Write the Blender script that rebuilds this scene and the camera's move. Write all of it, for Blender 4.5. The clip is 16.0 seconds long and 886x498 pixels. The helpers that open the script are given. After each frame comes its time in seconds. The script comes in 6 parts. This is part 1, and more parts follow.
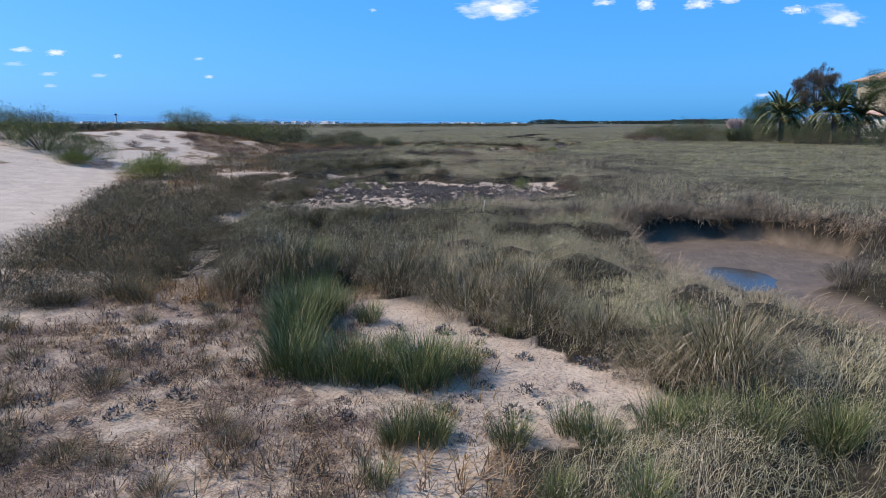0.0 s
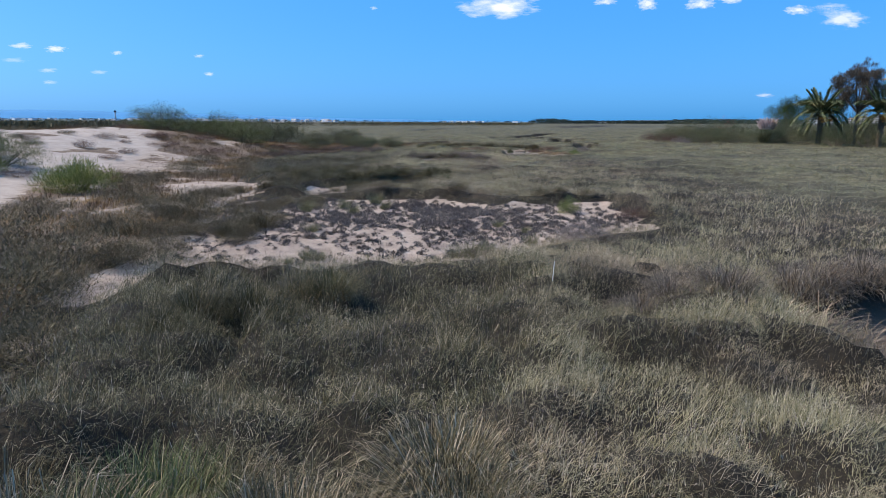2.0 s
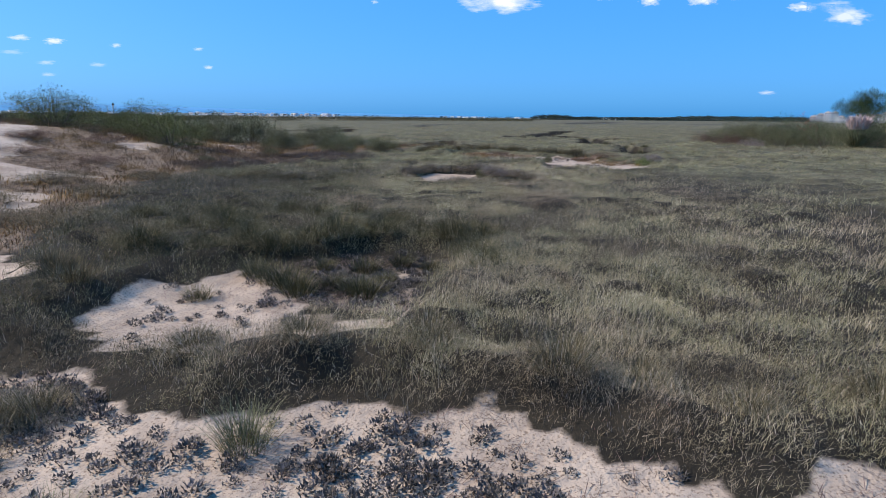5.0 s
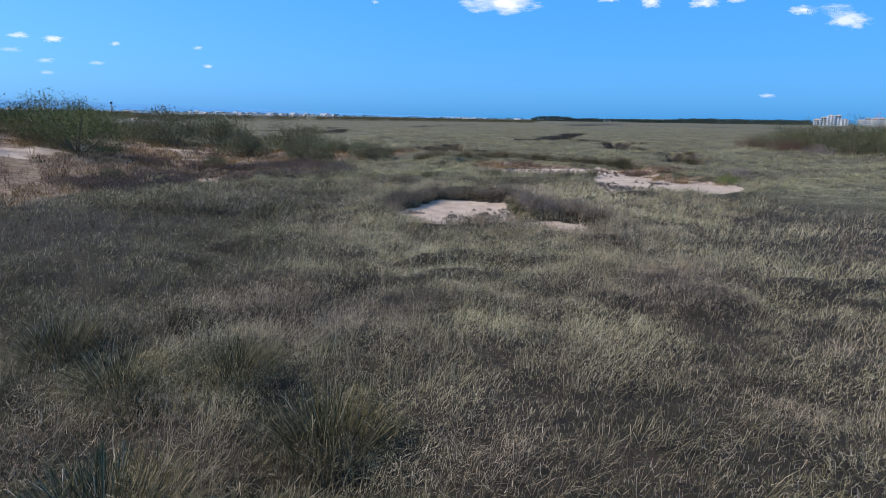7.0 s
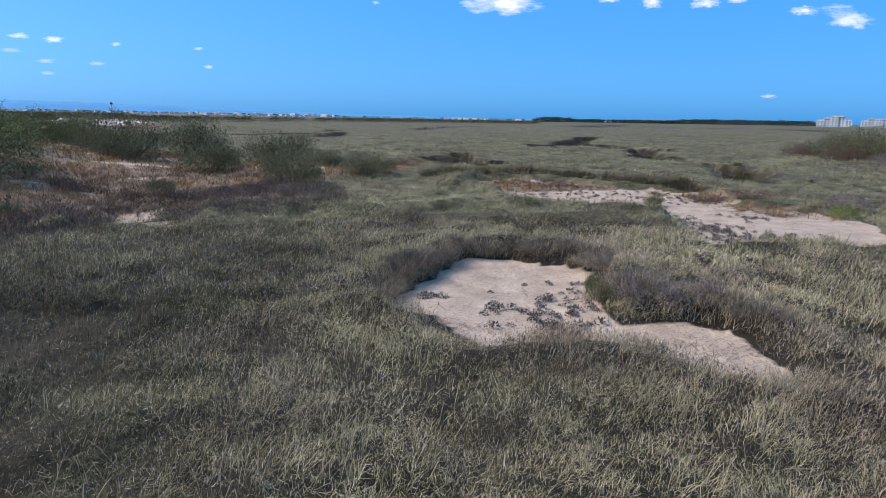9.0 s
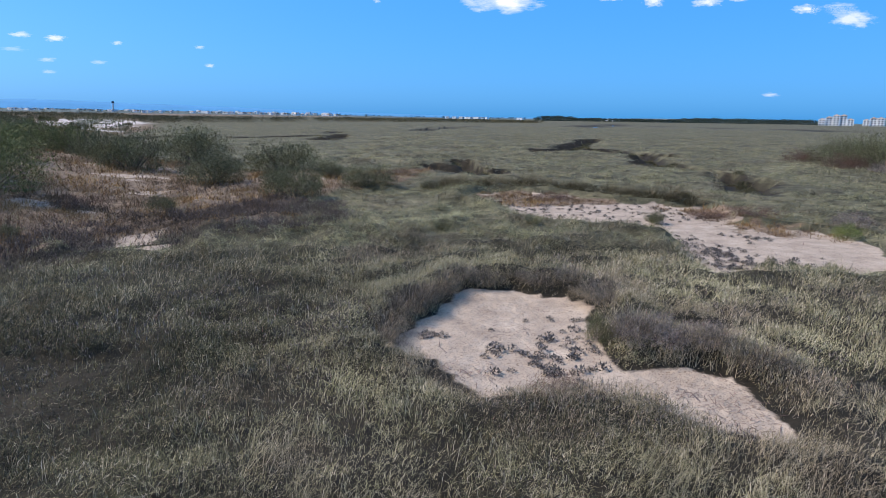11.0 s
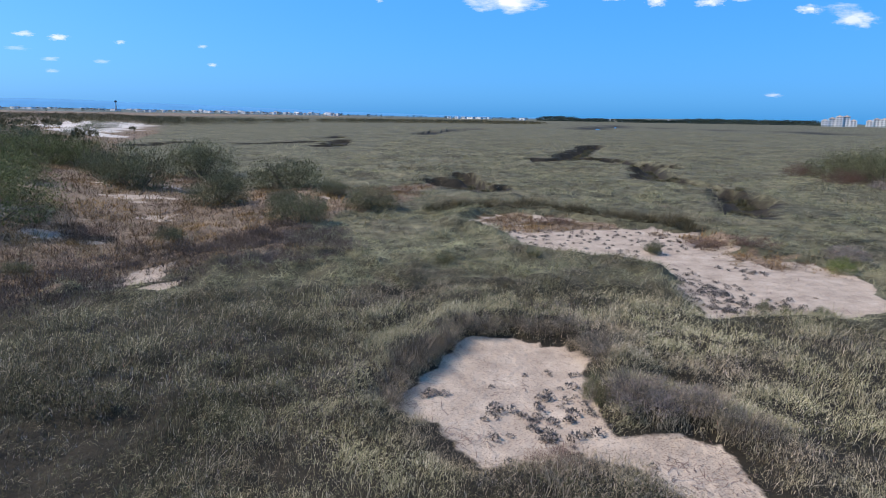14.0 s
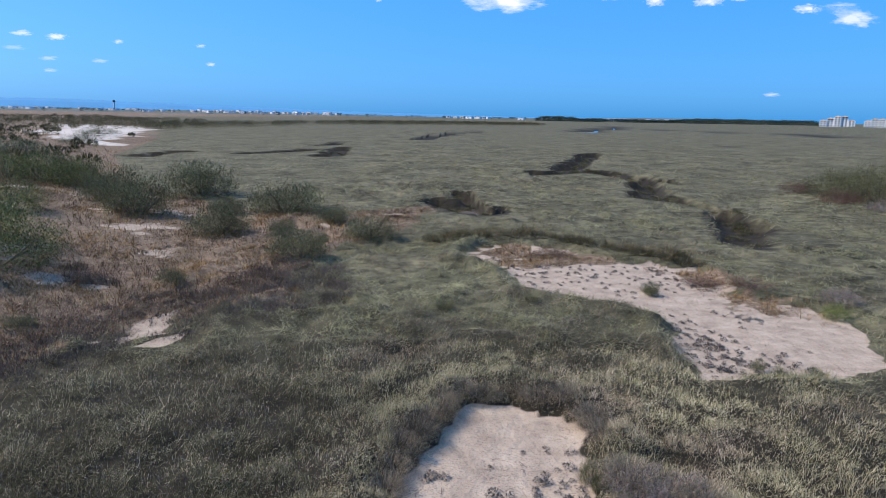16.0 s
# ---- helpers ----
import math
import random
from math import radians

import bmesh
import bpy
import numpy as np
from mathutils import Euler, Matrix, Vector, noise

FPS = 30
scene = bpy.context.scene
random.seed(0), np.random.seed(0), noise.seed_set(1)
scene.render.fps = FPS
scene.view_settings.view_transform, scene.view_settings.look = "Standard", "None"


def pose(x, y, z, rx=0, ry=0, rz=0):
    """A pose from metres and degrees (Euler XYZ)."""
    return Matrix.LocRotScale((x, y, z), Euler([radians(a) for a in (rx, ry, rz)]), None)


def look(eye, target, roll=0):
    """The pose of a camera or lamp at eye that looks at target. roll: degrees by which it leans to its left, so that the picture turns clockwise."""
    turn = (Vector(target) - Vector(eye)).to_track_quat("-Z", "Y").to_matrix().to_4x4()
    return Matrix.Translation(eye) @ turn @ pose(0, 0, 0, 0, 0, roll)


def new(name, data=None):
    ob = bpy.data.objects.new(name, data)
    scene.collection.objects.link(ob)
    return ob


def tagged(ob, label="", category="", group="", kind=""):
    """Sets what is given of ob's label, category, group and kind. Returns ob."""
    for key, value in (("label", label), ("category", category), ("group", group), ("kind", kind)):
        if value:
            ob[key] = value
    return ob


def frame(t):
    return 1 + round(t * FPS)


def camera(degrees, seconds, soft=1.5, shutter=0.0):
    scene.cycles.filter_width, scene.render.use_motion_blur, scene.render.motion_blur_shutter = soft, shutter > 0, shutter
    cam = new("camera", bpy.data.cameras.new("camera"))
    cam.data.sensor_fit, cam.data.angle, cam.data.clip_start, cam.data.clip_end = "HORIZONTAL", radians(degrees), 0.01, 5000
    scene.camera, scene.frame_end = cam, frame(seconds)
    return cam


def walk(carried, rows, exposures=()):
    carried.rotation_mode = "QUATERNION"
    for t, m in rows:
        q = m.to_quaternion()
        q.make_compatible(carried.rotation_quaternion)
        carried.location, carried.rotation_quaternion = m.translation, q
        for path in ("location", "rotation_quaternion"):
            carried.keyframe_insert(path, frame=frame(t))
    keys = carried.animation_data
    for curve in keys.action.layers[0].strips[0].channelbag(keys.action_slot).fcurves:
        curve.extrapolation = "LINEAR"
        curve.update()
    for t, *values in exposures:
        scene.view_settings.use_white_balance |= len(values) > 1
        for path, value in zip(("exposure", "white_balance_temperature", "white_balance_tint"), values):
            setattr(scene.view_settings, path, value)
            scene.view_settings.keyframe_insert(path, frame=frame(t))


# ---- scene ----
cam = camera(71.0, 16.0, soft=0.75)
PATH = [
    (0, (0.057, 0.159, 2.426), (0.052, 2.119, 2.03), -0.2),
    (0.5, (0.026, 1.202, 2.371), (0.023, 3.162, 1.975), -0.1),
    (1, (-0.024, 2.753, 2.389), (-0.029, 4.713, 1.992), -0.1),
    (1.5, (-0.211, 4.761, 2.4), (-0.216, 6.721, 2.001), -0.0),
    (2, (-0.445, 6.991, 2.422), (-0.449, 8.95, 2.022), 0.1),
    (2.5, (-0.618, 9.284, 2.411), (-0.622, 11.243, 2.009), 0.2),
    (3, (-0.747, 11.662, 2.362), (-0.75, 13.621, 1.962), 0.3),
    (3.5, (-0.916, 14.079, 2.329), (-0.918, 16.038, 1.928), 0.4),
    (3.7, (-0.996, 15.031, 2.321), (-0.998, 16.991, 1.923), 0.5),
    (5.8, (-1.143, 26.09, 2.482), (-1.146, 28.045, 2.06), 0.5),
    (6, (-1.2, 26.987, 2.425), (-1.2, 28.944, 2.009), 0.7),
    (6.5, (-1.289, 29.295, 2.389), (-1.289, 31.251, 1.972), 0.8),
    (7, (-1.405, 31.651, 2.329), (-1.404, 33.608, 1.917), 0.9),
    (7.5, (-1.543, 33.877, 2.381), (-1.545, 35.833, 1.966), 0.9),
    (8, (-1.727, 35.849, 2.446), (-1.729, 37.806, 2.032), 1.0),
    (8.5, (-1.848, 37.347, 2.526), (-1.85, 39.304, 2.113), 1.0),
    (9, (-1.953, 38.092, 2.623), (-1.954, 40.049, 2.213), 0.9),
    (11.5, (-1.957, 38.261, 3.376), (-1.962, 40.218, 2.961), 0.9),
    (12, (-1.958, 38.244, 3.523), (-1.963, 40.201, 3.109), 0.9),
    (12.5, (-1.998, 38.158, 3.676), (-2.006, 40.115, 3.263), 0.9),
    (13, (-2.008, 38.079, 3.829), (-2.017, 40.035, 3.415), 1.0),
    (13.5, (-1.985, 38.06, 3.999), (-1.995, 40.016, 3.585), 1.0),
    (14, (-1.976, 38.1, 4.256), (-1.987, 40.057, 3.84), 1.0),
    (14.5, (-1.969, 38.125, 4.647), (-1.981, 40.081, 4.229), 1.0),
    (15, (-1.98, 38.145, 4.976), (-1.99, 40.102, 4.56), 0.9),
    (15.5, (-2.02, 38.151, 5.31), (-2.027, 40.107, 4.894), 1.0),
    (16, (-2.021, 38.176, 5.687), (-2.028, 40.132, 5.269), 1.0),
]
walk(cam, [(t, look(eye, target, roll)) for t, eye, target, roll in PATH],
     exposures=[(0, 0.3, 6600, 11), (16, 0.3, 6600, 11)])

# ---------------------------------------------------------------- sky and sun
SUN_EL, SUN_AZ = 46.0, -79.0   # degrees; azimuth from straight ahead (+y) towards +x
world = bpy.data.worlds.new("sky")
scene.world = world
world.use_nodes = True
wn = world.node_tree
sky = wn.nodes.new("ShaderNodeTexSky")
sky.sky_type, sky.sun_disc = "NISHITA", False
sky.sun_elevation, sky.sun_rotation = radians(SUN_EL), radians(SUN_AZ)
sky.altitude, sky.air_density, sky.dust_density, sky.ozone_density = 0, 0.8, 1.5, 1.5
tint = wn.nodes.new("ShaderNodeMix")
tint.data_type, tint.blend_type = "RGBA", "MULTIPLY"
tint.inputs[0].default_value, tint.inputs[7].default_value = 1.0, (0.54, 0.86, 1.40, 1)
wn.links.new(sky.outputs[0], tint.inputs[6])
clear = wn.nodes.new("ShaderNodeMix")
clear.data_type = "RGBA"
clear.inputs[0].default_value, clear.inputs[7].default_value = 0.4, (0.25, 5.4, 14.0, 1)
wn.links.new(tint.outputs[2], clear.inputs[6])
wn.links.new(clear.outputs[2], wn.nodes["Background"].inputs[0])
wn.nodes["Background"].inputs[1].default_value = 0.0905
sun = new("sun", bpy.data.lights.new("sun", "SUN"))
sun.data.energy, sun.data.angle, sun.data.color = 5.0, radians(0.55), (1.0, 0.87, 0.70)
e, a = radians(SUN_EL), radians(SUN_AZ)
sun.matrix_world = look((math.sin(a) * math.cos(e) * 50, math.cos(a) * math.cos(e) * 50, math.sin(e) * 50), (0, 0, 0))


# ---------------------------------------------------------------- materials
def material(name):
    m = bpy.data.materials.new(name)
    m.use_nodes = True
    m.node_tree.nodes.clear()
    return m, m.node_tree.nodes, m.node_tree.links


def node(ns, kind, **values):
    n = ns.new(kind)
    for k, v in values.items():
        n.inputs[k.replace("_", " ")].default_value = v
    return n


def ramp(ns, stops):
    r = ns.new("ShaderNodeValToRGB")
    el = r.color_ramp.elements
    while len(el) < len(stops):
        el.new(0.5)
    for k, (p, c) in zip(el, stops):
        k.position, k.color = p, (*c, 1)
    return r


def mix(ns, ls, fac, a, b, mode="MIX"):
    m = ns.new("ShaderNodeMix")
    m.data_type, m.blend_type = "RGBA", mode
    for sock, v in ((m.inputs[0], fac), (m.inputs[6], a), (m.inputs[7], b)):
        if isinstance(v, (int, float)):
            sock.default_value = v
        elif isinstance(v, tuple):
            sock.default_value = (*v, 1)
        else:
            ls.new(v, sock)
    return m.outputs[2]


def spot_noise(ns, ls, scale, detail=4.0, rough=0.6):
    """Noise in world metres."""
    g = ns.new("ShaderNodeNewGeometry")
    n = node(ns, "ShaderNodeTexNoise", Scale=scale, Detail=detail, Roughness=rough)
    ls.new(g.outputs["Position"], n.inputs["Vector"])
    return n.outputs[0]


def leaf_material(name, tones, patches=None, patch_scale=0.35, gloss=0.12, through_light=0.06, shade_mottle=()):
    """Blades and leaves: a tone for each blade, drifting over the ground in patches, some light let through."""
    m, ns, ls = material(name)
    geo = ns.new("ShaderNodeNewGeometry")
    r = ramp(ns, tones)
    ls.new(geo.outputs["Random Per Island"], r.inputs[0])
    colour = r.outputs[0]
    if patches:
        n = spot_noise(ns, ls, patch_scale, 3.0)
        step = ramp(ns, [(0.44, (0, 0, 0)), (0.62, (1, 1, 1))])
        ls.new(n, step.inputs[0])
        r2 = ramp(ns, patches)
        ls.new(geo.outputs["Random Per Island"], r2.inputs[0])
        colour = mix(ns, ls, step.outputs[0], colour, r2.outputs[0])
    for scale, lo, hi in ((0.9, 0.72, 1.18), (0.16, 0.75, 1.2), *shade_mottle):
        tone = ramp(ns, [(0.32, (lo, lo, lo)), (0.68, (hi, hi, hi))])
        ls.new(spot_noise(ns, ls, scale, 3.0), tone.inputs[0])
        colour = mix(ns, ls, 1.0, colour, tone.outputs[0], "MULTIPLY")
    colour = mix(ns, ls, 1.0, colour, (1.02, 0.93, 0.92), "MULTIPLY")
    d = node(ns, "ShaderNodeBsdfPrincipled", Roughness=0.65)
    d.inputs["Specular IOR Level"].default_value = gloss
    tr = ns.new("ShaderNodeBsdfTranslucent")
    ls.new(colour, d.inputs["Base Color"])
    ls.new(colour, tr.inputs["Color"])
    both = node(ns, "ShaderNodeMixShader", Fac=through_light)
    ls.new(d.outputs[0], both.inputs[1])
    ls.new(tr.outputs[0], both.inputs[2])
    out = ns.new("ShaderNodeOutputMaterial")
    ls.new(both.outputs[0], out.inputs[0])
    return m


def plain(name, colour, rough=0.8, spread=0.12, scale=3.0, bump=0.0, bump_scale=20.0, metal=0.0):
    """A painted or mineral surface with uneven tone."""
    m, ns, ls = material(name)
    n = spot_noise(ns, ls, scale)
    lo, hi = (tuple(min(1, c * f) for c in colour) for f in (1 - spread, 1 + spread))
    r = ramp(ns, [(0.3, lo), (0.7, hi)])
    ls.new(n, r.inputs[0])
    d = node(ns, "ShaderNodeBsdfPrincipled", Roughness=rough, Metallic=metal)
    ls.new(r.outputs[0], d.inputs["Base Color"])
    if bump:
        b = node(ns, "ShaderNodeBump", Strength=bump, Distance=0.02)
        ls.new(spot_noise(ns, ls, bump_scale), b.inputs["Height"])
        ls.new(b.outputs[0], d.inputs["Normal"])
    out = ns.new("ShaderNodeOutputMaterial")
    ls.new(d.outputs[0], out.inputs[0])
    return m


def crust_pale(ns, ls):
    """Clean wind-blown dune sand."""
    r = ramp(ns, [(0.3, (0.47, 0.435, 0.40)), (0.7, (0.62, 0.58, 0.535))])
    ls.new(spot_noise(ns, ls, 0.8, 5.0), r.inputs[0])
    return r.outputs[0]


def ground_material():
    m, ns, ls = material("ground")
    masks = {}
    for k in ("sand", "mud", "dry", "turf", "pale"):
        at = ns.new("ShaderNodeAttribute")
        at.attribute_name = k
        masks[k] = at.outputs["Fac"]
    # sand: pale, faintly pink, with crust, trampled dimples and dark crumbs
    crust = ramp(ns, [(0.30, (0.30, 0.24, 0.195)), (0.55, (0.425, 0.35, 0.285)), (0.8, (0.525, 0.445, 0.37))])
    ls.new(spot_noise(ns, ls, 1.7, 6.0), crust.inputs[0])
    crumbs = ramp(ns, [(0.53, (1, 1, 1)), (0.66, (0.38, 0.33, 0.31))])
    ls.new(spot_noise(ns, ls, 38.0, 3.0), crumbs.inputs[0])
    sand = mix(ns, ls, 0.85, crust.outputs[0], crumbs.outputs[0], "MULTIPLY")
    sand = mix(ns, ls, masks["pale"], sand, crust_pale(ns, ls))
    # marsh soil, near-black to deepen shade between near blades, and the turf far off
    turf = ramp(ns, [(0.36, (0.062, 0.059, 0.037)), (0.5, (0.125, 0.118, 0.075)), (0.66, (0.18, 0.165, 0.105))])
    ls.new(spot_noise(ns, ls, 0.22, 8.0, 0.68), turf.inputs[0])
    # light and dark noise in place of shading between far tufts
    tufts = ramp(ns, [(0.36, (0.45, 0.45, 0.45)), (0.62, (1.25, 1.25, 1.25))])
    ls.new(spot_noise(ns, ls, 1.5, 4.0), tufts.inputs[0])
    shaded_turf = mix(ns, ls, 1.0, turf.outputs[0], tufts.outputs[0], "MULTIPLY")
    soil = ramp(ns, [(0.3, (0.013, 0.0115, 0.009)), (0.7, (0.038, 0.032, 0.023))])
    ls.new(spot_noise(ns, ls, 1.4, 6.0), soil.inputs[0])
    turf_shade_soil = mix(ns, ls, masks["turf"], soil.outputs[0], shaded_turf)
    litter = ramp(ns, [(0.32, (0.085, 0.06, 0.043)), (0.5, (0.175, 0.13, 0.095)), (0.7, (0.33, 0.255, 0.19))])
    ls.new(spot_noise(ns, ls, 4.5, 7.0, 0.7), litter.inputs[0])
    chaff = ramp(ns, [(0.40, (0.4, 0.37, 0.35)), (0.5, (0.95, 0.95, 0.95)), (0.62, (1.7, 1.65, 1.6))])
    ls.new(spot_noise(ns, ls, 55.0, 3.0), chaff.inputs[0])
    littered = mix(ns, ls, 1.0, litter.outputs[0], chaff.outputs[0], "MULTIPLY")
    mud = ramp(ns, [(0.3, (0.105, 0.082, 0.063)), (0.7, (0.16, 0.125, 0.097))])
    ls.new(spot_noise(ns, ls, 2.2, 6.0), mud.inputs[0])

    def edge(mask, scale, soft):
        """A mask with a ragged rim."""
        add = ns.new("ShaderNodeMath")
        add.operation = "ADD"
        ls.new(mask, add.inputs[0])
        ls.new(spot_noise(ns, ls, scale, 5.0), add.inputs[1])
        r = ramp(ns, [(0.5 - soft, (0, 0, 0)), (0.5 + soft, (1, 1, 1))])
        half = ns.new("ShaderNodeMath")
        half.operation = "MULTIPLY"
        half.inputs[1].default_value = 0.5
        ls.new(add.outputs[0], half.inputs[0])
        ls.new(half.outputs[0], r.inputs[0])
        return r.outputs[0]

    c = mix(ns, ls, edge(masks["dry"], 2.0, 0.12), turf_shade_soil, littered)
    c = mix(ns, ls, edge(masks["sand"], 3.0, 0.06), c, sand)
    c = mix(ns, ls, masks["mud"], c, mud.outputs[0])
    c = mix(ns, ls, 1.0, c, (0.88, 0.87, 0.86), "MULTIPLY")
    rough = ns.new("ShaderNodeMapRange")
    rough.inputs[3].default_value, rough.inputs[4].default_value = 0.92, 0.55
    ls.new(masks["mud"], rough.inputs[0])
    d = node(ns, "ShaderNodeBsdfPrincipled")
    d.inputs["Specular IOR Level"].default_value = 0.15
    ls.new(c, d.inputs["Base Color"])
    ls.new(rough.outputs[0], d.inputs["Roughness"])
    fine = node(ns, "ShaderNodeBump", Strength=0.5, Distance=0.012)
    ls.new(spot_noise(ns, ls, 45.0, 5.0), fine.inputs["Height"])
    broad = node(ns, "ShaderNodeBump", Strength=0.85, Distance=0.07)
    ls.new(spot_noise(ns, ls, 5.0, 4.0), broad.inputs["Height"])
    ls.new(fine.outputs[0], broad.inputs["Normal"])
    ls.new(broad.outputs[0], d.inputs["Normal"])
    out = ns.new("ShaderNodeOutputMaterial")
    ls.new(d.outputs[0], out.inputs[0])
    return m


def water_material():
    m, ns, ls = material("water")
    d = node(ns, "ShaderNodeBsdfPrincipled", Roughness=0.04, IOR=1.33)
    d.inputs["Base Color"].default_value = (0.05, 0.042, 0.03, 1)
    b = node(ns, "ShaderNodeBump", Strength=0.25, Distance=0.01)
    ls.new(spot_noise(ns, ls, 9.0, 3.0), b.inputs["Height"])
    ls.new(b.outputs[0], d.inputs["Normal"])
    out = ns.new("ShaderNodeOutputMaterial")
    ls.new(d.outputs[0], out.inputs[0])
    return m


def cloud_material():
    """A soft white puff on a far backdrop: an oval torn by noise."""
    m, ns, ls = material("cloud")
    tc = ns.new("ShaderNodeTexCoord")
    info = ns.new("ShaderNodeObjectInfo")
    n = ns.new("ShaderNodeTexNoise")
    n.noise_dimensions = "4D"
    n.inputs["Scale"].default_value, n.inputs["Detail"].default_value, n.inputs["Roughness"].default_value = 2.6, 6.0, 0.6
    w = ns.new("ShaderNodeMath")
    w.operation = "MULTIPLY"
    w.inputs[1].default_value = 40
    ls.new(info.outputs["Random"], w.inputs[0])
    ls.new(tc.outputs["Object"], n.inputs["Vector"])
    ls.new(w.outputs[0], n.inputs["W"])
    ln = ns.new("ShaderNodeVectorMath")
    ln.operation = "LENGTH"
    ls.new(tc.outputs["Object"], ln.inputs[0])
    s = ns.new("ShaderNodeMath")
    s.operation = "MULTIPLY_ADD"
    s.inputs[1].default_value = -0.62
    ls.new(ln.outputs["Value"], s.inputs[0])
    ls.new(n.outputs[0], s.inputs[2])
    r = ramp(ns, [(0.04, (0, 0, 0)), (0.42, (1, 1, 1))])
    ls.new(s.outputs[0], r.inputs[0])
    dens = ns.new("ShaderNodeMath")
    dens.operation = "MULTIPLY"
    ls.new(r.outputs[0], dens.inputs[0])
    ls.new(info.outputs["Alpha"], dens.inputs[1])
    em = node(ns, "ShaderNodeEmission", Strength=1.0)
    em.inputs["Color"].default_value = (0.80, 0.86, 1.0, 1)
    tr = ns.new("ShaderNodeBsdfTransparent")
    both = ns.new("ShaderNodeMixShader")
    ls.new(dens.outputs[0], both.inputs[0])
    ls.new(tr.outputs[0], both.inputs[1])
    ls.new(em.outputs[0], both.inputs[2])
    out = ns.new("ShaderNodeOutputMaterial")
    ls.new(both.outputs[0], out.inputs[0])
    return m


M_GROUND, M_WATER, M_CLOUD = ground_material(), water_material(), cloud_material()
# the palest tones paint sheen onto a share of the blades
M_MARSH = leaf_material("marsh_grass",
    [(0.0, (0.12, 0.126, 0.066)), (0.32, (0.272, 0.275, 0.15)), (0.66, (0.43, 0.42, 0.27)), (0.9, (0.56, 0.54, 0.385)), (1.0, (0.62, 0.60, 0.47))],
    [(0.0, (0.105, 0.092, 0.064)), (0.5, (0.245, 0.218, 0.155)), (0.9, (0.43, 0.385, 0.285)), (1.0, (0.56, 0.51, 0.41))], through_light=0.2)
# rush darkened to carry backlit shade; its few palest blades are painted glints
M_SHADED_RUSH = leaf_material("rush", [(0.0, (0.033, 0.038, 0.019)), (0.5, (0.081, 0.087, 0.045)), (0.82, (0.157, 0.155, 0.09)), (0.95, (0.33, 0.315, 0.22)), (1.0, (0.6, 0.57, 0.47))])
M_SEDGE = leaf_material("sedge", [(0.0, (0.03, 0.034, 0.015)), (0.5, (0.075, 0.078, 0.035)), (0.85, (0.15, 0.14, 0.07)), (1.0, (0.36, 0.33, 0.22))])
M_TUSSOCK = leaf_material("tussock", [(0.0, (0.05, 0.05, 0.026)), (0.5, (0.12, 0.115, 0.064)), (0.85, (0.25, 0.23, 0.15)), (1.0, (0.50, 0.46, 0.35))])
M_GREY_TUSSOCK = leaf_material("grey_tussock", [(0.0, (0.058, 0.054, 0.042)), (0.5, (0.135, 0.124, 0.098)), (0.85, (0.26, 0.24, 0.195)), (1.0, (0.42, 0.39, 0.32))])
# the last noise layer paints the clump shading that flat far blades lack
M_FAR_MARSH = leaf_material("far_marsh_grass",
    [(0.0, (0.20, 0.215, 0.118)), (0.6, (0.268, 0.285, 0.17)), (1.0, (0.335, 0.35, 0.235))],
    [(0.0, (0.115, 0.112, 0.074)), (0.6, (0.19, 0.18, 0.128)), (1.0, (0.29, 0.27, 0.205))], 0.3, 0.1, 0.3, ((1.9, 0.66, 1.3),))
M_DRY = leaf_material("dry_grass",
    [(0.0, (0.08, 0.058, 0.036)), (0.5, (0.17, 0.125, 0.08)), (1.0, (0.33, 0.26, 0.175))],
    [(0.0, (0.13, 0.078, 0.026)), (0.5, (0.29, 0.178, 0.06)), (1.0, (0.47, 0.33, 0.14))], 0.28)
M_HEATH = leaf_material("heath",
    [(0.0, (0.055, 0.037, 0.026)), (0.5, (0.115, 0.08, 0.055)), (0.9, (0.20, 0.15, 0.10)), (1.0, (0.32, 0.25, 0.17))],
    [(0.0, (0.085, 0.058, 0.022)), (0.5, (0.19, 0.125, 0.042)), (1.0, (0.34, 0.24, 0.10))], 0.4)
M_LITTER = leaf_material("dead_heath", [(0.0, (0.05, 0.033, 0.028)), (0.5, (0.115, 0.08, 0.068)), (0.9, (0.22, 0.165, 0.14)), (1.0, (0.34, 0.27, 0.22))],
    [(0.0, (0.07, 0.045, 0.03)), (0.5, (0.17, 0.115, 0.07)), (1.0, (0.34, 0.24, 0.14))], 1.2)
M_GREY_HEATH = leaf_material("grey_heath", [(0.0, (0.045, 0.036, 0.031)), (0.5, (0.10, 0.082, 0.07)), (0.9, (0.19, 0.165, 0.145)), (1.0, (0.32, 0.29, 0.25))])
M_WOODS = leaf_material("far_woods", [(0.0, (0.025, 0.042, 0.03)), (0.6, (0.045, 0.07, 0.055)), (1.0, (0.08, 0.11, 0.085))])
M_SCRUB = leaf_material("far_scrub", [(0.0, (0.055, 0.055, 0.028)), (0.6, (0.105, 0.10, 0.05)), (1.0, (0.19, 0.17, 0.095))])
# duller and cooler than M_WHITE: haze mixed into the town's wall colour
M_HAZY_TOWN = plain("town_walls", (0.70, 0.71, 0.73), 0.8, 0.25, 0.02)
M_GREEN = leaf_material("green_grass",
    [(0.0, (0.05, 0.08, 0.028)), (0.5, (0.10, 0.135, 0.05)), (0.85, (0.18, 0.215, 0.095)), (1.0, (0.46, 0.42, 0.26))])
M_SALT = leaf_material("saltbush",
    [(0.0, (0.10, 0.09, 0.082)), (0.6, (0.20, 0.185, 0.17)), (0.9, (0.32, 0.305, 0.28)), (1.0, (0.24, 0.13, 0.09))])
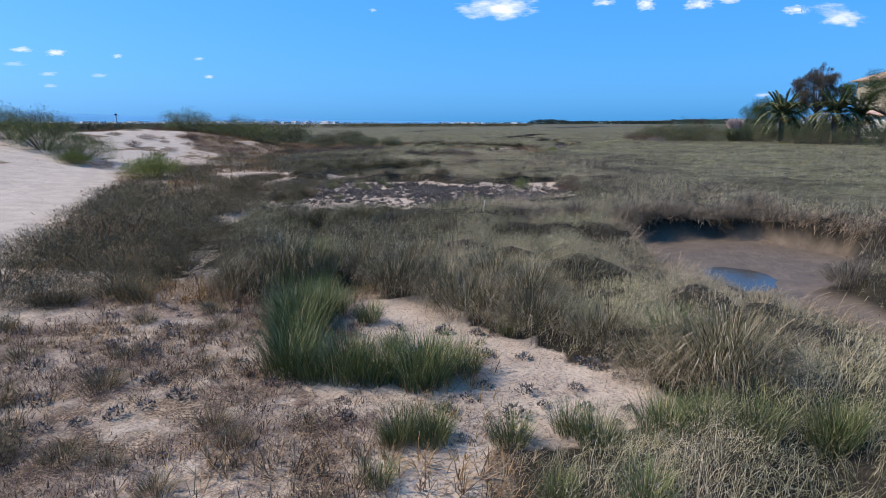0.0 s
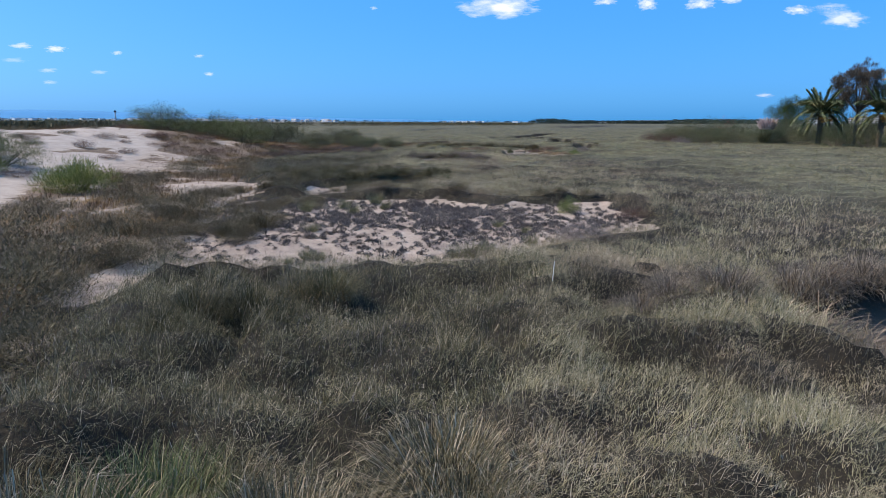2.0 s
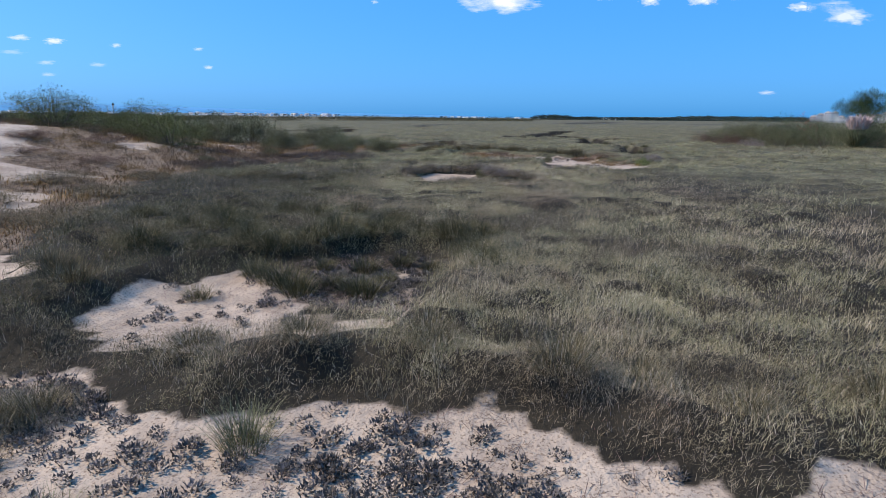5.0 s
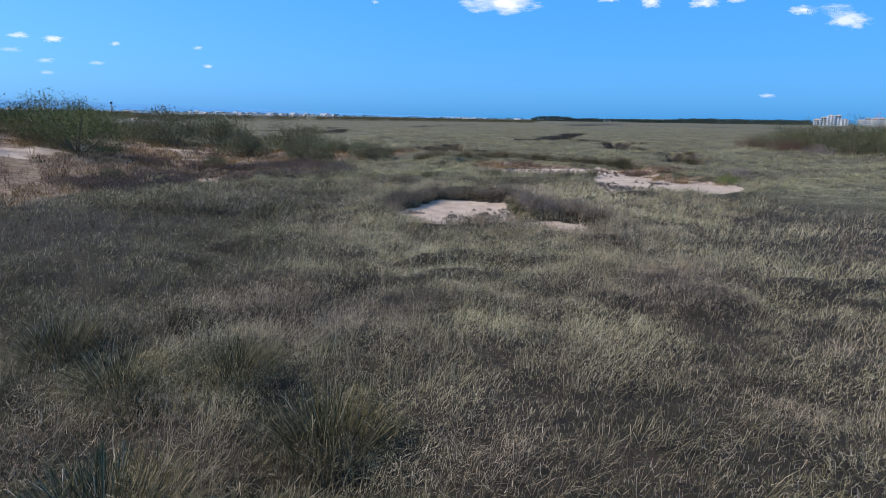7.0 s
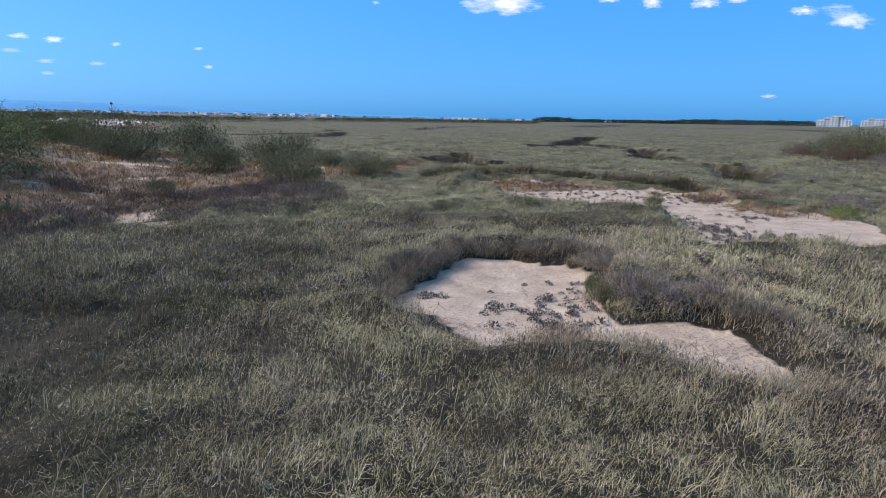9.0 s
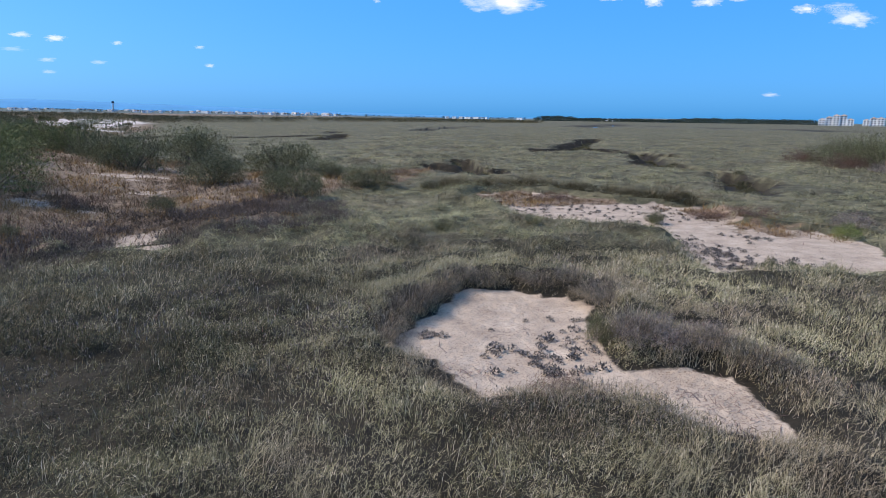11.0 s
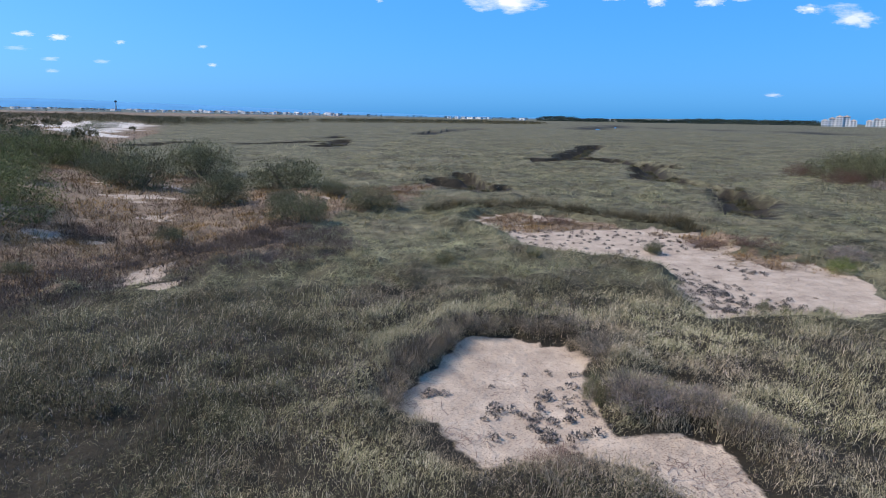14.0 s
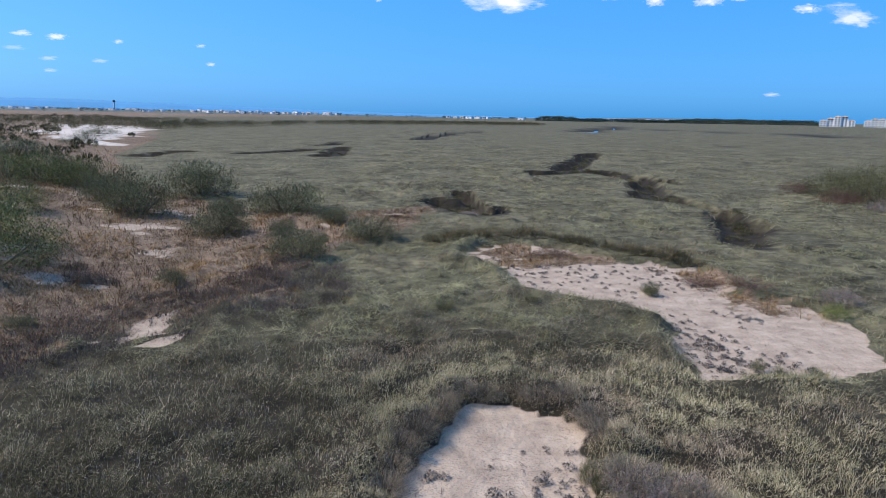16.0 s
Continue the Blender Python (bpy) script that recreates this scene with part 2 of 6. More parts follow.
M_SEA = leaf_material("sea_plant", [(0.0, (0.06, 0.062, 0.058)), (0.6, (0.13, 0.128, 0.122)), (1.0, (0.25, 0.23, 0.22))], through_light=0.15)
M_BUSH = leaf_material("green_bush", [(0.0, (0.07, 0.11, 0.03)), (0.6, (0.165, 0.215, 0.07)), (1.0, (0.32, 0.36, 0.15))])
M_BRIGHT = leaf_material("yellow_green_bush", [(0.0, (0.11, 0.14, 0.03)), (0.6, (0.18, 0.22, 0.055)), (1.0, (0.28, 0.31, 0.10))])
M_DUNE_BUSH = leaf_material("dune_bush", [(0.0, (0.055, 0.075, 0.024)), (0.6, (0.12, 0.147, 0.05)), (1.0, (0.24, 0.25, 0.105))])
M_HEDGE = leaf_material("hedge_leaves", [(0.0, (0.055, 0.065, 0.033)), (0.6, (0.115, 0.13, 0.068)), (1.0, (0.23, 0.24, 0.14))], through_light=0.15)
M_HEDGE_DARK = leaf_material("dark_hedge_leaves", [(0.0, (0.035, 0.055, 0.028)), (0.6, (0.075, 0.105, 0.055)), (1.0, (0.15, 0.18, 0.10))])
M_BLOSSOM = leaf_material("red_blossom", [(0.0, (0.30, 0.04, 0.04)), (1.0, (0.50, 0.10, 0.09))])
M_OLIVE = leaf_material("olive_bush", [(0.0, (0.09, 0.10, 0.05)), (0.6, (0.18, 0.19, 0.10)), (1.0, (0.32, 0.32, 0.20))])
M_DARK = leaf_material("dark_bush", [(0.0, (0.05, 0.047, 0.026)), (0.5, (0.105, 0.097, 0.052)), (0.9, (0.19, 0.165, 0.10)), (1.0, (0.32, 0.27, 0.20))])
M_RED = leaf_material("reddish_bush", [(0.0, (0.06, 0.036, 0.03)), (0.6, (0.115, 0.07, 0.055)), (1.0, (0.20, 0.135, 0.10))])
M_TREE = leaf_material("tree_leaves", [(0.0, (0.03, 0.055, 0.02)), (0.6, (0.06, 0.10, 0.03)), (1.0, (0.11, 0.16, 0.055))])
M_PALM = leaf_material("palm_leaves", [(0.0, (0.08, 0.11, 0.05)), (0.6, (0.16, 0.20, 0.095)), (1.0, (0.27, 0.30, 0.165))])
M_GREY_TREE = leaf_material("grey_tree_leaves", [(0.0, (0.07, 0.065, 0.05)), (1.0, (0.17, 0.15, 0.12))])
M_PLUME = leaf_material("pale_plumes", [(0.0, (0.50, 0.42, 0.40)), (1.0, (0.72, 0.64, 0.60))])
M_BARK = plain("bark", (0.13, 0.10, 0.075), 0.9, 0.3, 6.0, 0.6)
M_WHITE = plain("white_render", (0.78, 0.77, 0.74), 0.8, 0.05, 0.5)
M_CREAM = plain("cream_render", (0.66, 0.58, 0.46), 0.8, 0.06, 0.5)
M_TILE = plain("roof_tiles", (0.40, 0.27, 0.20), 0.8, 0.25, 1.5)
M_GLASS = plain("dark_panes", (0.05, 0.065, 0.09), 0.12, 0.2, 0.5)
# the hills' blue is distance haze put into the base colour
M_HAZY_HILL = plain("hazy_far_hills", (0.045, 0.215, 0.42), 1.0, 0.08, 0.004)
M_STRAW_GREY = leaf_material("old_blades", [(0.0, (0.07, 0.06, 0.04)), (0.6, (0.19, 0.165, 0.11)), (1.0, (0.42, 0.37, 0.27))])
M_TWIG = leaf_material("twigs", [(0.0, (0.09, 0.065, 0.06)), (0.7, (0.19, 0.14, 0.125)), (1.0, (0.34, 0.28, 0.23))], through_light=0.0)
M_STRAW = leaf_material("straw", [(0.0, (0.15, 0.12, 0.085)), (0.7, (0.27, 0.225, 0.165)), (1.0, (0.45, 0.385, 0.28))])
M_SHORE = plain("far_shore", (0.06, 0.08, 0.075), 1.0, 0.35, 0.01)
M_ORANGE = plain("orange_fruit", (0.55, 0.24, 0.05), 0.7, 0.25, 8.0)

# ---------------------------------------------------------------- plan
rng = np.random.default_rng(7)
TAB = rng.random((256, 256))


def vnoise(x, y):
    """Smooth noise in 0..1 with cells one unit wide."""
    xi, yi = np.floor(x).astype(int), np.floor(y).astype(int)
    fx, fy = x - xi, y - yi
    fx, fy = fx * fx * (3 - 2 * fx), fy * fy * (3 - 2 * fy)
    g = lambda i, j: TAB[(xi + i) % 256, (yi + j) % 256]
    return (g(0, 0) * (1 - fx) + g(1, 0) * fx) * (1 - fy) + (g(0, 1) * (1 - fx) + g(1, 1) * fx) * fy


def fbm(x, y, octaves=3):
    s, a, t = 0.0, 1.0, 0.0
    for k in range(octaves):
        s, t = s + a * vnoise(x * 2 ** k + 17.3 * k, y * 2 ** k + 5.1 * k), t + a
        a *= 0.5
    return s / t


def ss(v):
    v = np.clip(v, 0, 1)
    return v * v * (3 - 2 * v)


def polygon(x, y, pts, margin=20.0):
    """Signed distance to an outline: negative inside, and the margin at most."""
    p = np.array(pts)
    (x0, y0), (x1, y1) = p.min(0) - margin, p.max(0) + margin
    close = (x > x0) & (x < x1) & (y > y0) & (y < y1)
    out = np.full(x.shape, float(margin))
    if close.any():
        out[close] = np.minimum(margin, outline_distance(x[close], y[close], pts))
    return out


def outline_distance(x, y, pts):
    best, inside = np.full(x.shape, 1e9), np.zeros(x.shape, bool)
    for (ax, ay), (bx, by) in zip(pts, pts[1:] + pts[:1]):
        dx, dy = bx - ax, by - ay
        t = np.clip(((x - ax) * dx + (y - ay) * dy) / (dx * dx + dy * dy), 0, 1)
        best = np.minimum(best, np.hypot(x - ax - t * dx, y - ay - t * dy))
        with np.errstate(divide="ignore", invalid="ignore"):
            inside ^= ((ay > y) != (by > y)) & (x < dx * (y - ay) / np.where(dy == 0, 1e-9, dy) + ax)
    return np.where(inside, -best, best)


def line_distance(x, y, pts):
    best = np.full(x.shape, 1e9)
    for (ax, ay), (bx, by) in zip(pts, pts[1:]):
        dx, dy = bx - ax, by - ay
        t = np.clip(((x - ax) * dx + (y - ay) * dy) / (dx * dx + dy * dy), 0, 1)
        best = np.minimum(best, np.hypot(x - ax - t * dx, y - ay - t * dy))
    return best


TONGUE = [(-1.4, 8.5), (-0.2, 8.6), (0.7, 7.3), (1.3, 6.4), (2.0, 5.9), (2.1, 5.2), (1.6, 4.7), (1.0, 4.3), (0.5, 4.2), (0.2, 4.6), (0.3, 6.3), (-0.9, 6.1)]
FORE = [(-6.5, 9.0), (-4.6, 8.6), (-4.1, 10.0), (-2.5, 8.3), (-1.7, 6.0), (-1.1, 5.2), (-0.5, 5.0), (-0.4, 2.0), (-4.0, 1.0), (-9.0, 2.0)]
PLANTED = [(-5.6, 16.4), (-6.4, 18.0), (-6.5, 19.8), (-6.2, 22.3), (-7.2, 25.8), (-6.2, 27.9), (-4.5, 27.6), (-3.2, 26.6), (-2.0, 27.2), (-0.4, 26.7), (1.2, 25.7),
           (3.2, 26.2), (4.5, 26.3), (4.9, 23.9), (4.4, 21.5), (3.0, 20.8), (1.7, 19.8), (0.7, 18.7), (-0.3, 18.1), (-1.2, 17.2), (-3.4, 16.9)]
SIDE = [(-11.4, 30.9), (-10.5, 32.9), (-8.5, 33.1), (-6.6, 25.5), (-9.1, 27.0)]
END = [(-5.6, 29.6), (-5.2, 31.6), (-4.6, 32.4), (-4.0, 31.9), (-3.8, 31.0), (-3.4, 30.2), (-2.4, 29.6), (-1.9, 29.0), (-3.0, 28.4), (-5.0, 28.3)]
SOIL = [(-4.2, 32.9), (-3.5, 32.7), (-2.4, 33.5), (-0.7, 33.0), (-1.2, 32.3), (-1.5, 30.8), (-1.2, 29.5), (-3.6, 30.4)]
MID = [(-2.0, 8.8), (-1.2, 8.8), (-0.9, 6.1), (0.3, 6.3), (0.6, 3.0), (-0.6, 1.5), (-1.0, 4.8), (-1.8, 6.0)]
WHITE = [(-57, 142), (-64, 155), (-70, 166), (-80, 196), (-86, 214), (-104, 250), (-124, 254), (-128, 238), (-100, 196), (-90, 172), (-76, 160), (-69, 144), (-62, 136)]
STRIP = [(-3.5, 8.8), (-4.2, 8.8), (-5.0, 12.6), (-6.1, 16.4), (-6.2, 18.0), (-5.3, 17.6), (-5.0, 14.0), (-4.2, 11.0)]
NEAR = [(-2.8, 46.8), (-2.2, 48.3), (-1.5, 49.8), (-0.6, 49.95), (0.6, 49.1), (0.3, 47.1), (0.4, 45.95), (1.5, 45.9), (1.95, 45.5), (1.7, 44.1), (1.1, 44.3), (0.4, 45.1),
        (-0.1, 45.5), (-1.6, 45.1), (-2.0, 46.2)]
BROAD = [(-1.3, 63.5), (0.1, 66.0), (3.3, 65.0), (5.2, 62.6), (7.8, 62.3), (7.7, 58.2), (10.3, 56.2), (9.0, 52.6), (7.0, 51.4), (5.9, 51.6), (3.8, 51.2), (4.1, 53.1),
         (4.6, 55.2), (3.5, 56.8), (0.9, 58.6), (0.4, 61.3)]
OCHRE = [(-12.2, 50.5), (-17.5, 48.0), (-24.0, 60.0), (-20.0, 76.0), (-8.0, 74.0), (-2.6, 78.0), (-4.4, 67.3), (-6.6, 64.5), (-7.5, 58.8), (-6.6, 56.8), (-10.5, 54.0)]
WORN = [[(-1.0, 63.8), (0.2, 65.8), (3.2, 64.9), (4.6, 63.0), (2.6, 62.6), (0.4, 62.2)], [(6.2, 62.0), (7.8, 62.0), (8.2, 57.8), (10.1, 56.0), (8.6, 55.2), (6.8, 58.8)]]
SPOTS = [[(-11.9, 53.4), (-10.7, 55.1), (-8.9, 55.0), (-8.4, 52.7), (-10.1, 52.6)], [(-7.2, 55.6), (-5.2, 56.0), (-5.3, 56.5), (-7.0, 56.2)], [(-18.5, 67.8), (-14.8, 68.4), (-15.4, 64.4), (-17.5, 65.4)],
         [(-18.4, 74.6), (-15.4, 72.3), (-16.2, 71.4), (-18.6, 73.2)], [(-26.6, 78.9), (-23.8, 77.8), (-21.9, 72.0), (-24.2, 73.6)], [(-9.4, 69.2), (-8.5, 70.4), (-8.0, 69.2)], [(-6.6, 74.0), (-4.6, 74.6), (-4.9, 73.6)]]
POOL = [(3.9, 14.4), (4.6, 15.1), (5.6, 15.5), (8.0, 15.4), (9.0, 13.5), (7.7, 11.4), (6.5, 10.4), (6.6, 9.2), (7.2, 7.6), (8.6, 6.0), (7.0, 5.6), (5.6, 7.6), (5.2, 9.6), (4.4, 10.6), (4.3, 12.8)]
CREEKS = [([(8.0, 103.5), (11.0, 106.5), (14.5, 118.1), (18.0, 129.3), (22.1, 142.4)], 1.7), ([(-2.7, 80.4), (-1.6, 79.4), (-0.9, 82.0), (-1.0, 84.5)], 0.9),
          ([(-0.9, 81.5), (-0.5, 77.5), (0.1, 76.0), (1.2, 76.8)], 1.1), ([(13.0, 106.0), (15.9, 105.3), (16.4, 100.5), (16.0, 95.4), (14.8, 89.2), (13.6, 85.2)], 1.5), ([(16.4, 99.7), (18.9, 95.9)], 1.0),
          ([(13.5, 85.2), (14.6, 82.3), (15.2, 79.0), (15.9, 76.3)], 0.7), ([(15.9, 76.3), (14.2, 73.2), (13.3, 69.0), (12.5, 66.6)], 1.1), ([(15.7, 73.3), (14.4, 71.5)], 0.8),
          ([(-31.8, 128.5), (-29.9, 131.6), (-27.9, 133.7), (-26.3, 135.7), (-24.6, 139.5)], 1.9), ([(-19.3, 125.5), (-18.3, 128.2), (-19.4, 136.0), (-20.2, 143.0), (-20.3, 148.0)], 1.8),
          ([(-26.0, 156.0), (-24.4, 158.9), (-24.5, 168.8)], 1.7), ([(-8.6, 194.0), (-6.4, 221.6), (-2.3, 240.4), (0.7, 262.2), (8.6, 283.2)], 3.2), ([(-43.4, 121.3), (-41.1, 119.6), (-42.4, 126.6), (-40.2, 130.0)], 1.6),
          ([(60.0, 330.0), (78.0, 380.0), (104.0, 440.0), (130.0, 520.0)], 7.0), ([(100.0, 455.0), (139.8, 385.2), (158.8, 334.5), (172.0, 270.0)], 4.5), ([(42.0, 162.8), (45.5, 166.1)], 1.6),
          ([(61.3, 181.2), (65.0, 185.3)], 1.6), ([(-27.0, 237.0), (-23.9, 239.0)], 2.2), ([(42.0, 208.8), (49.0, 211.9)], 1.8), ([(-33.4, 220.9), (-31.1, 222.3)], 2.0)]
MUD_BED = [(-1.5, 76.0), (-0.2, 75.6), (0.4, 77.4), (-0.2, 80.6), (-1.0, 80.4)]


def dune_edge(y):
    """Where the marsh ends and the dune begins."""
    return np.interp(y, [-20, 4, 10, 20, 30, 42, 50, 56, 66, 74, 80, 90, 120, 170, 300, 600], [-4, -5, -7, -10.5, -12.5, -12.5, -11.5, -9.5, -11, -13, -19, -28, -45, -62, -120, -300])


def dry_edge(y):
    """Where the marsh grass gives way to dry sandy ground."""
    return np.interp(y, [-20, 4, 9, 12, 16, 22, 28, 34, 40, 46, 50], [-2, -2.5, -4.3, -5.2, -5.6, -5.6, -6.6, -8.6, -10.5, -12, -11.5])


def bare_edge(y):
    """The rim of the bare dune sand."""
    return np.interp(y, [-20, 4, 7, 11, 17, 22, 25, 30, 36, 42, 48, 55, 60], [-5, -4.6, -5.3, -7.3, -9.8, -11.6, -12.8, -15.0, -15.8, -16.8, -18.5, -22, -28])


def dune(x, y):
    rise = ss((dune_edge(y) - x) / 17.0)
    return rise * (1.55 + 0.9 * fbm(x / 9.0, y / 11.0, 3)) * np.interp(y, [-30, 58, 76, 260], [1, 1, 0.5, 0.45])


def creek(x, y):
    """Depth of the creeks, 0 to 1."""
    out = np.zeros(x.shape)
    some = y > 64
    if not some.any():
        return out
    x, y = x[some], y[some]
    d = np.zeros(x.shape)
    wob = 0.6 + 0.8 * fbm(x * 0.4, y * 0.4, 2)
    x, y = x + (fbm(x / 2.5, y / 2.5, 2) - 0.5) * 2.0, y + (fbm(x / 3.0 + 40, y / 3.0, 2) - 0.5) * 3.0
    for pts, half in CREEKS:
        d = np.maximum(d, ss((half * wob - line_distance(x, y, pts)) / 0.45))
    out[some] = d
    return out


def dry_zone(x, y):
    return ss((dry_edge(y) - x) / 1.0)


def masks(x, y):
    """Bare sand, mud and dry litter, 0 to 1 each."""
    rag = (fbm(x * 1.6, y * 1.6, 3) - 0.5) * 0.7
    sand = np.zeros(x.shape)
    tear = (fbm(x * 1.1 + 30, y * 1.1, 4) - 0.5) * 3.2
    for pts, torn in ((TONGUE, 0.15), (STRIP, 0.5), (PLANTED, 0.3), (SIDE, 0.9), (END, 0.6), (NEAR, 0.05), (BROAD, 0.32)):
        sand = np.maximum(sand, ss((0.12 - polygon(x, y, pts, 4.0) + rag * 0.6 + tear * torn) / 0.24))
    for pts in SPOTS:
        sand = np.maximum(sand, 0.9 * ss((-0.4 - polygon(x, y, pts, 4.0) + tear * 1.2) / 0.3))
    bare = ss((bare_edge(y) - x + rag) / 0.8) * (y < 62) * (y > -40)
    white = ss((2 - polygon(x, y, WHITE) + (fbm(x / 7, y / 10, 3) - 0.5) * 12) / 3)
    crest = ss((dune_edge(y) - 1.5 - x) / 2) * (y > 40) * (y < 80) * ss((fbm(x / 2.2 + 9, y / 2.6, 3) - 0.66) / 0.05)
    litter = fbm(x / 0.7, y / 0.7 + 70, 3)
    fore = np.maximum(ss((0.15 - polygon(x, y, FORE) + rag) / 0.3) * (0.2 + 0.6 * litter), ss((0.15 - polygon(x, y, MID) + rag) / 0.3) * (0.38 + 0.62 * litter))
    foot = dry_zone(x, y) * (y < 46) * ss((fbm(x / 2.0 + 21, y / 2.0, 3) - 0.55) / 0.08)
    peat = ss((0.15 - polygon(x, y, SOIL, 4.0) + rag) / 0.3) * (0.2 + 0.42 * litter)
    sand = np.maximum.reduce([sand, peat, bare * ss((0.72 - fbm(x / 2.5, y / 2.5, 3)) / 0.06), white, crest, fore, foot])
    mud = np.maximum(ss((0.10 - polygon(x, y, POOL, 4.0)) / 0.25), 0.7 * ss((0.2 - polygon(x, y, MUD_BED, 4.0)) / 0.4))
    dry = np.maximum(ss((0.5 - polygon(x, y, OCHRE) + rag * 2) / 1.0), ss((np.where(y < 50, dry_edge(y), dune_edge(y)) - x + rag * 2) / 1.2))
    dry = np.maximum(dry, ss((0.3 - np.minimum(polygon(x, y, FORE), polygon(x, y, MID)) + rag) / 0.4))
    for pts in WORN:
        worn = ss((0.3 - polygon(x, y, pts, 4.0) + (fbm(x * 0.9, y * 0.9 + 12, 3) - 0.5) * 3.0) / 0.8)
        dry, sand = np.maximum(dry, worn), sand * (1 - 0.85 * worn)
    far_creek = creek(x, y)
    return sand * (1 - mud) * (1 - far_creek), mud, dry * (1 - mud) * (1 - far_creek)


def mound(x, y, cell):
    """Round tussock mounds on a jittered grid: the lift, 0 to 1, and the way out from the nearest one's middle."""
    i, j = np.floor(x / cell).astype(int), np.floor(y / cell).astype(int)
    lift, ox, oy = np.zeros(x.shape), np.zeros(x.shape), np.zeros(x.shape)
    for a in (-1, 0, 1):
        for b in (-1, 0, 1):
            u, w = (i + a) % 256, (j + b) % 256
            dx, dy = x - (i + a + TAB[u, w]) * cell, y - (j + b + TAB[w, (u + 113) % 256]) * cell
            r = cell * (0.5 + 0.45 * TAB[(u + 57) % 256, w])
            up = (0.45 + 0.55 * TAB[(w + 29) % 256, u]) * np.maximum(0, 1 - (dx * dx + dy * dy) / (r * r))
            more = up > lift
            lift, ox, oy = np.where(more, up, lift), np.where(more, dx / r, ox), np.where(more, dy / r, oy)
    return lift, ox, oy


def bare_distance(x, y):
    """How far the nearest bare patch is, three metres at most."""
    d = np.full(x.shape, 3.0)
    for pts in (TONGUE, FORE, MID, STRIP, PLANTED, SIDE, END, SOIL, NEAR, BROAD, POOL, *SPOTS[:2]):
        d = np.minimum(d, polygon(x, y, pts, 3.0))
    return d


def hummocks(x, y):
    """The tussocky lift of the grown marsh, in metres, and the way out of each mound."""
    lift, ox, oy = mound(x + (fbm(x / 1.1, y / 1.1, 2) - 0.5) * 0.7, y + (fbm(x / 1.1 + 50, y / 1.1, 2) - 0.5) * 0.7, 0.95)
    bare = bare_distance(x, y)
    size = (0.12 + 0.30 * ss((fbm(x / 5.0 + 12, y / 5.0, 2) - 0.36) / 0.3)) * np.interp(y, [0, 15, 20, 46, 60, 90, 230], [1.15, 1.1, 0.6, 0.55, 0.6, 0.7, 0.0])
    grown = ss((bare - 0.05) / 0.55) * ss((x - dry_edge(y) + 0.6) / 1.2) * (1 - creek(x, y)) * (1 - creek(x, y + 1.5)) * (1 - 0.55 * ss((2.4 - polygon(x, y, POOL, 3.0)) / 1.5) * (y < 12.8))
    rim = 0.14 * np.exp(-((bare - 0.62) / 0.42) ** 2) * (y < 70) * np.interp(y, [13, 15, 20, 22], [1, 0.15, 0.15, 1])
    return (lift * size + rim) * grown, ox, oy


def height(x, y):
    z = (fbm(x / 5.0, y / 5.0, 3) - 0.5) * 0.16 + dune(x, y) + hummocks(x, y)[0]
    z = z + 0.20 * np.exp(-((x - 1.6) / 2.6) ** 2 - ((y - 54.2) / 2.0) ** 2)
    sand_dip = np.zeros(x.shape)
    for pts, dip in ((TONGUE, 0.02), (PLANTED, 0.14), (NEAR, 0.05), (BROAD, 0.05), (SOIL, 0.14), (END, 0.14)):
        sand_dip = np.maximum(sand_dip, dip * ss((0.6 - polygon(x, y, pts, 4.0)) / 1.4))
    z = z - sand_dip
    z = z - 0.34 * np.exp(-(np.maximum(0, polygon(x, y, POOL)) / 1.1) ** 2) * ss((13.5 - y) / 2)
    pool = ss((0.12 - polygon(x, y, POOL) + (fbm(x * 1.3, y * 1.3, 2) - 0.5) * 0.3) / 0.3)
    basin = 0.05 * np.exp(-((x - 5.45) / 0.75) ** 2 - ((y - 11.6) / 1.2) ** 2)
    z = z * (1 - pool) + (-0.42 + 0.05 * (fbm(x * 1.1, y * 1.1, 3) - 0.5) - basin) * pool
    return z - 0.6 * creek(x, y) * (1 - pool)


def at(x, y):
    return float(height(np.array([float(x)]), np.array([float(y)]))[0])


# ---------------------------------------------------------------- mesh helpers
def tri_mesh(name, v, f, mat, smooth=False):
    me = bpy.data.meshes.new(name)
    me.vertices.add(len(v))
    me.vertices.foreach_set("co", np.ascontiguousarray(v, np.float32).ravel())
    me.loops.add(f.size)
    me.loops.foreach_set("vertex_index", np.ascontiguousarray(f, np.int32).ravel())
    me.polygons.add(len(f))
    me.polygons.foreach_set("loop_start", np.arange(len(f), dtype=np.int32) * f.shape[1])
    me.update(calc_edges=True)
    me.polygons.foreach_set("use_smooth", np.full(len(f), smooth))
    me.materials.append(mat)
    return me


def part(name, data, mat, parent, label=""):
    """Links a bmesh or mesh as one part under a thing or under a part."""
    if isinstance(data, bmesh.types.BMesh):
        me = bpy.data.meshes.new(name)
        data.to_mesh(me)
        data.free()
        me.materials.append(mat)
        data = me
    ob = new(name, data)
    ob.parent = parent
    return tagged(ob, label)


def thing(name, x, y, z, label, category, group="", turn=0.0, kind=""):
    ob = new(name)
    ob.matrix_basis = pose(x, y, z, 0, 0, turn)
    ob.empty_display_size = 0.2
    return tagged(ob, label, category, group, kind)


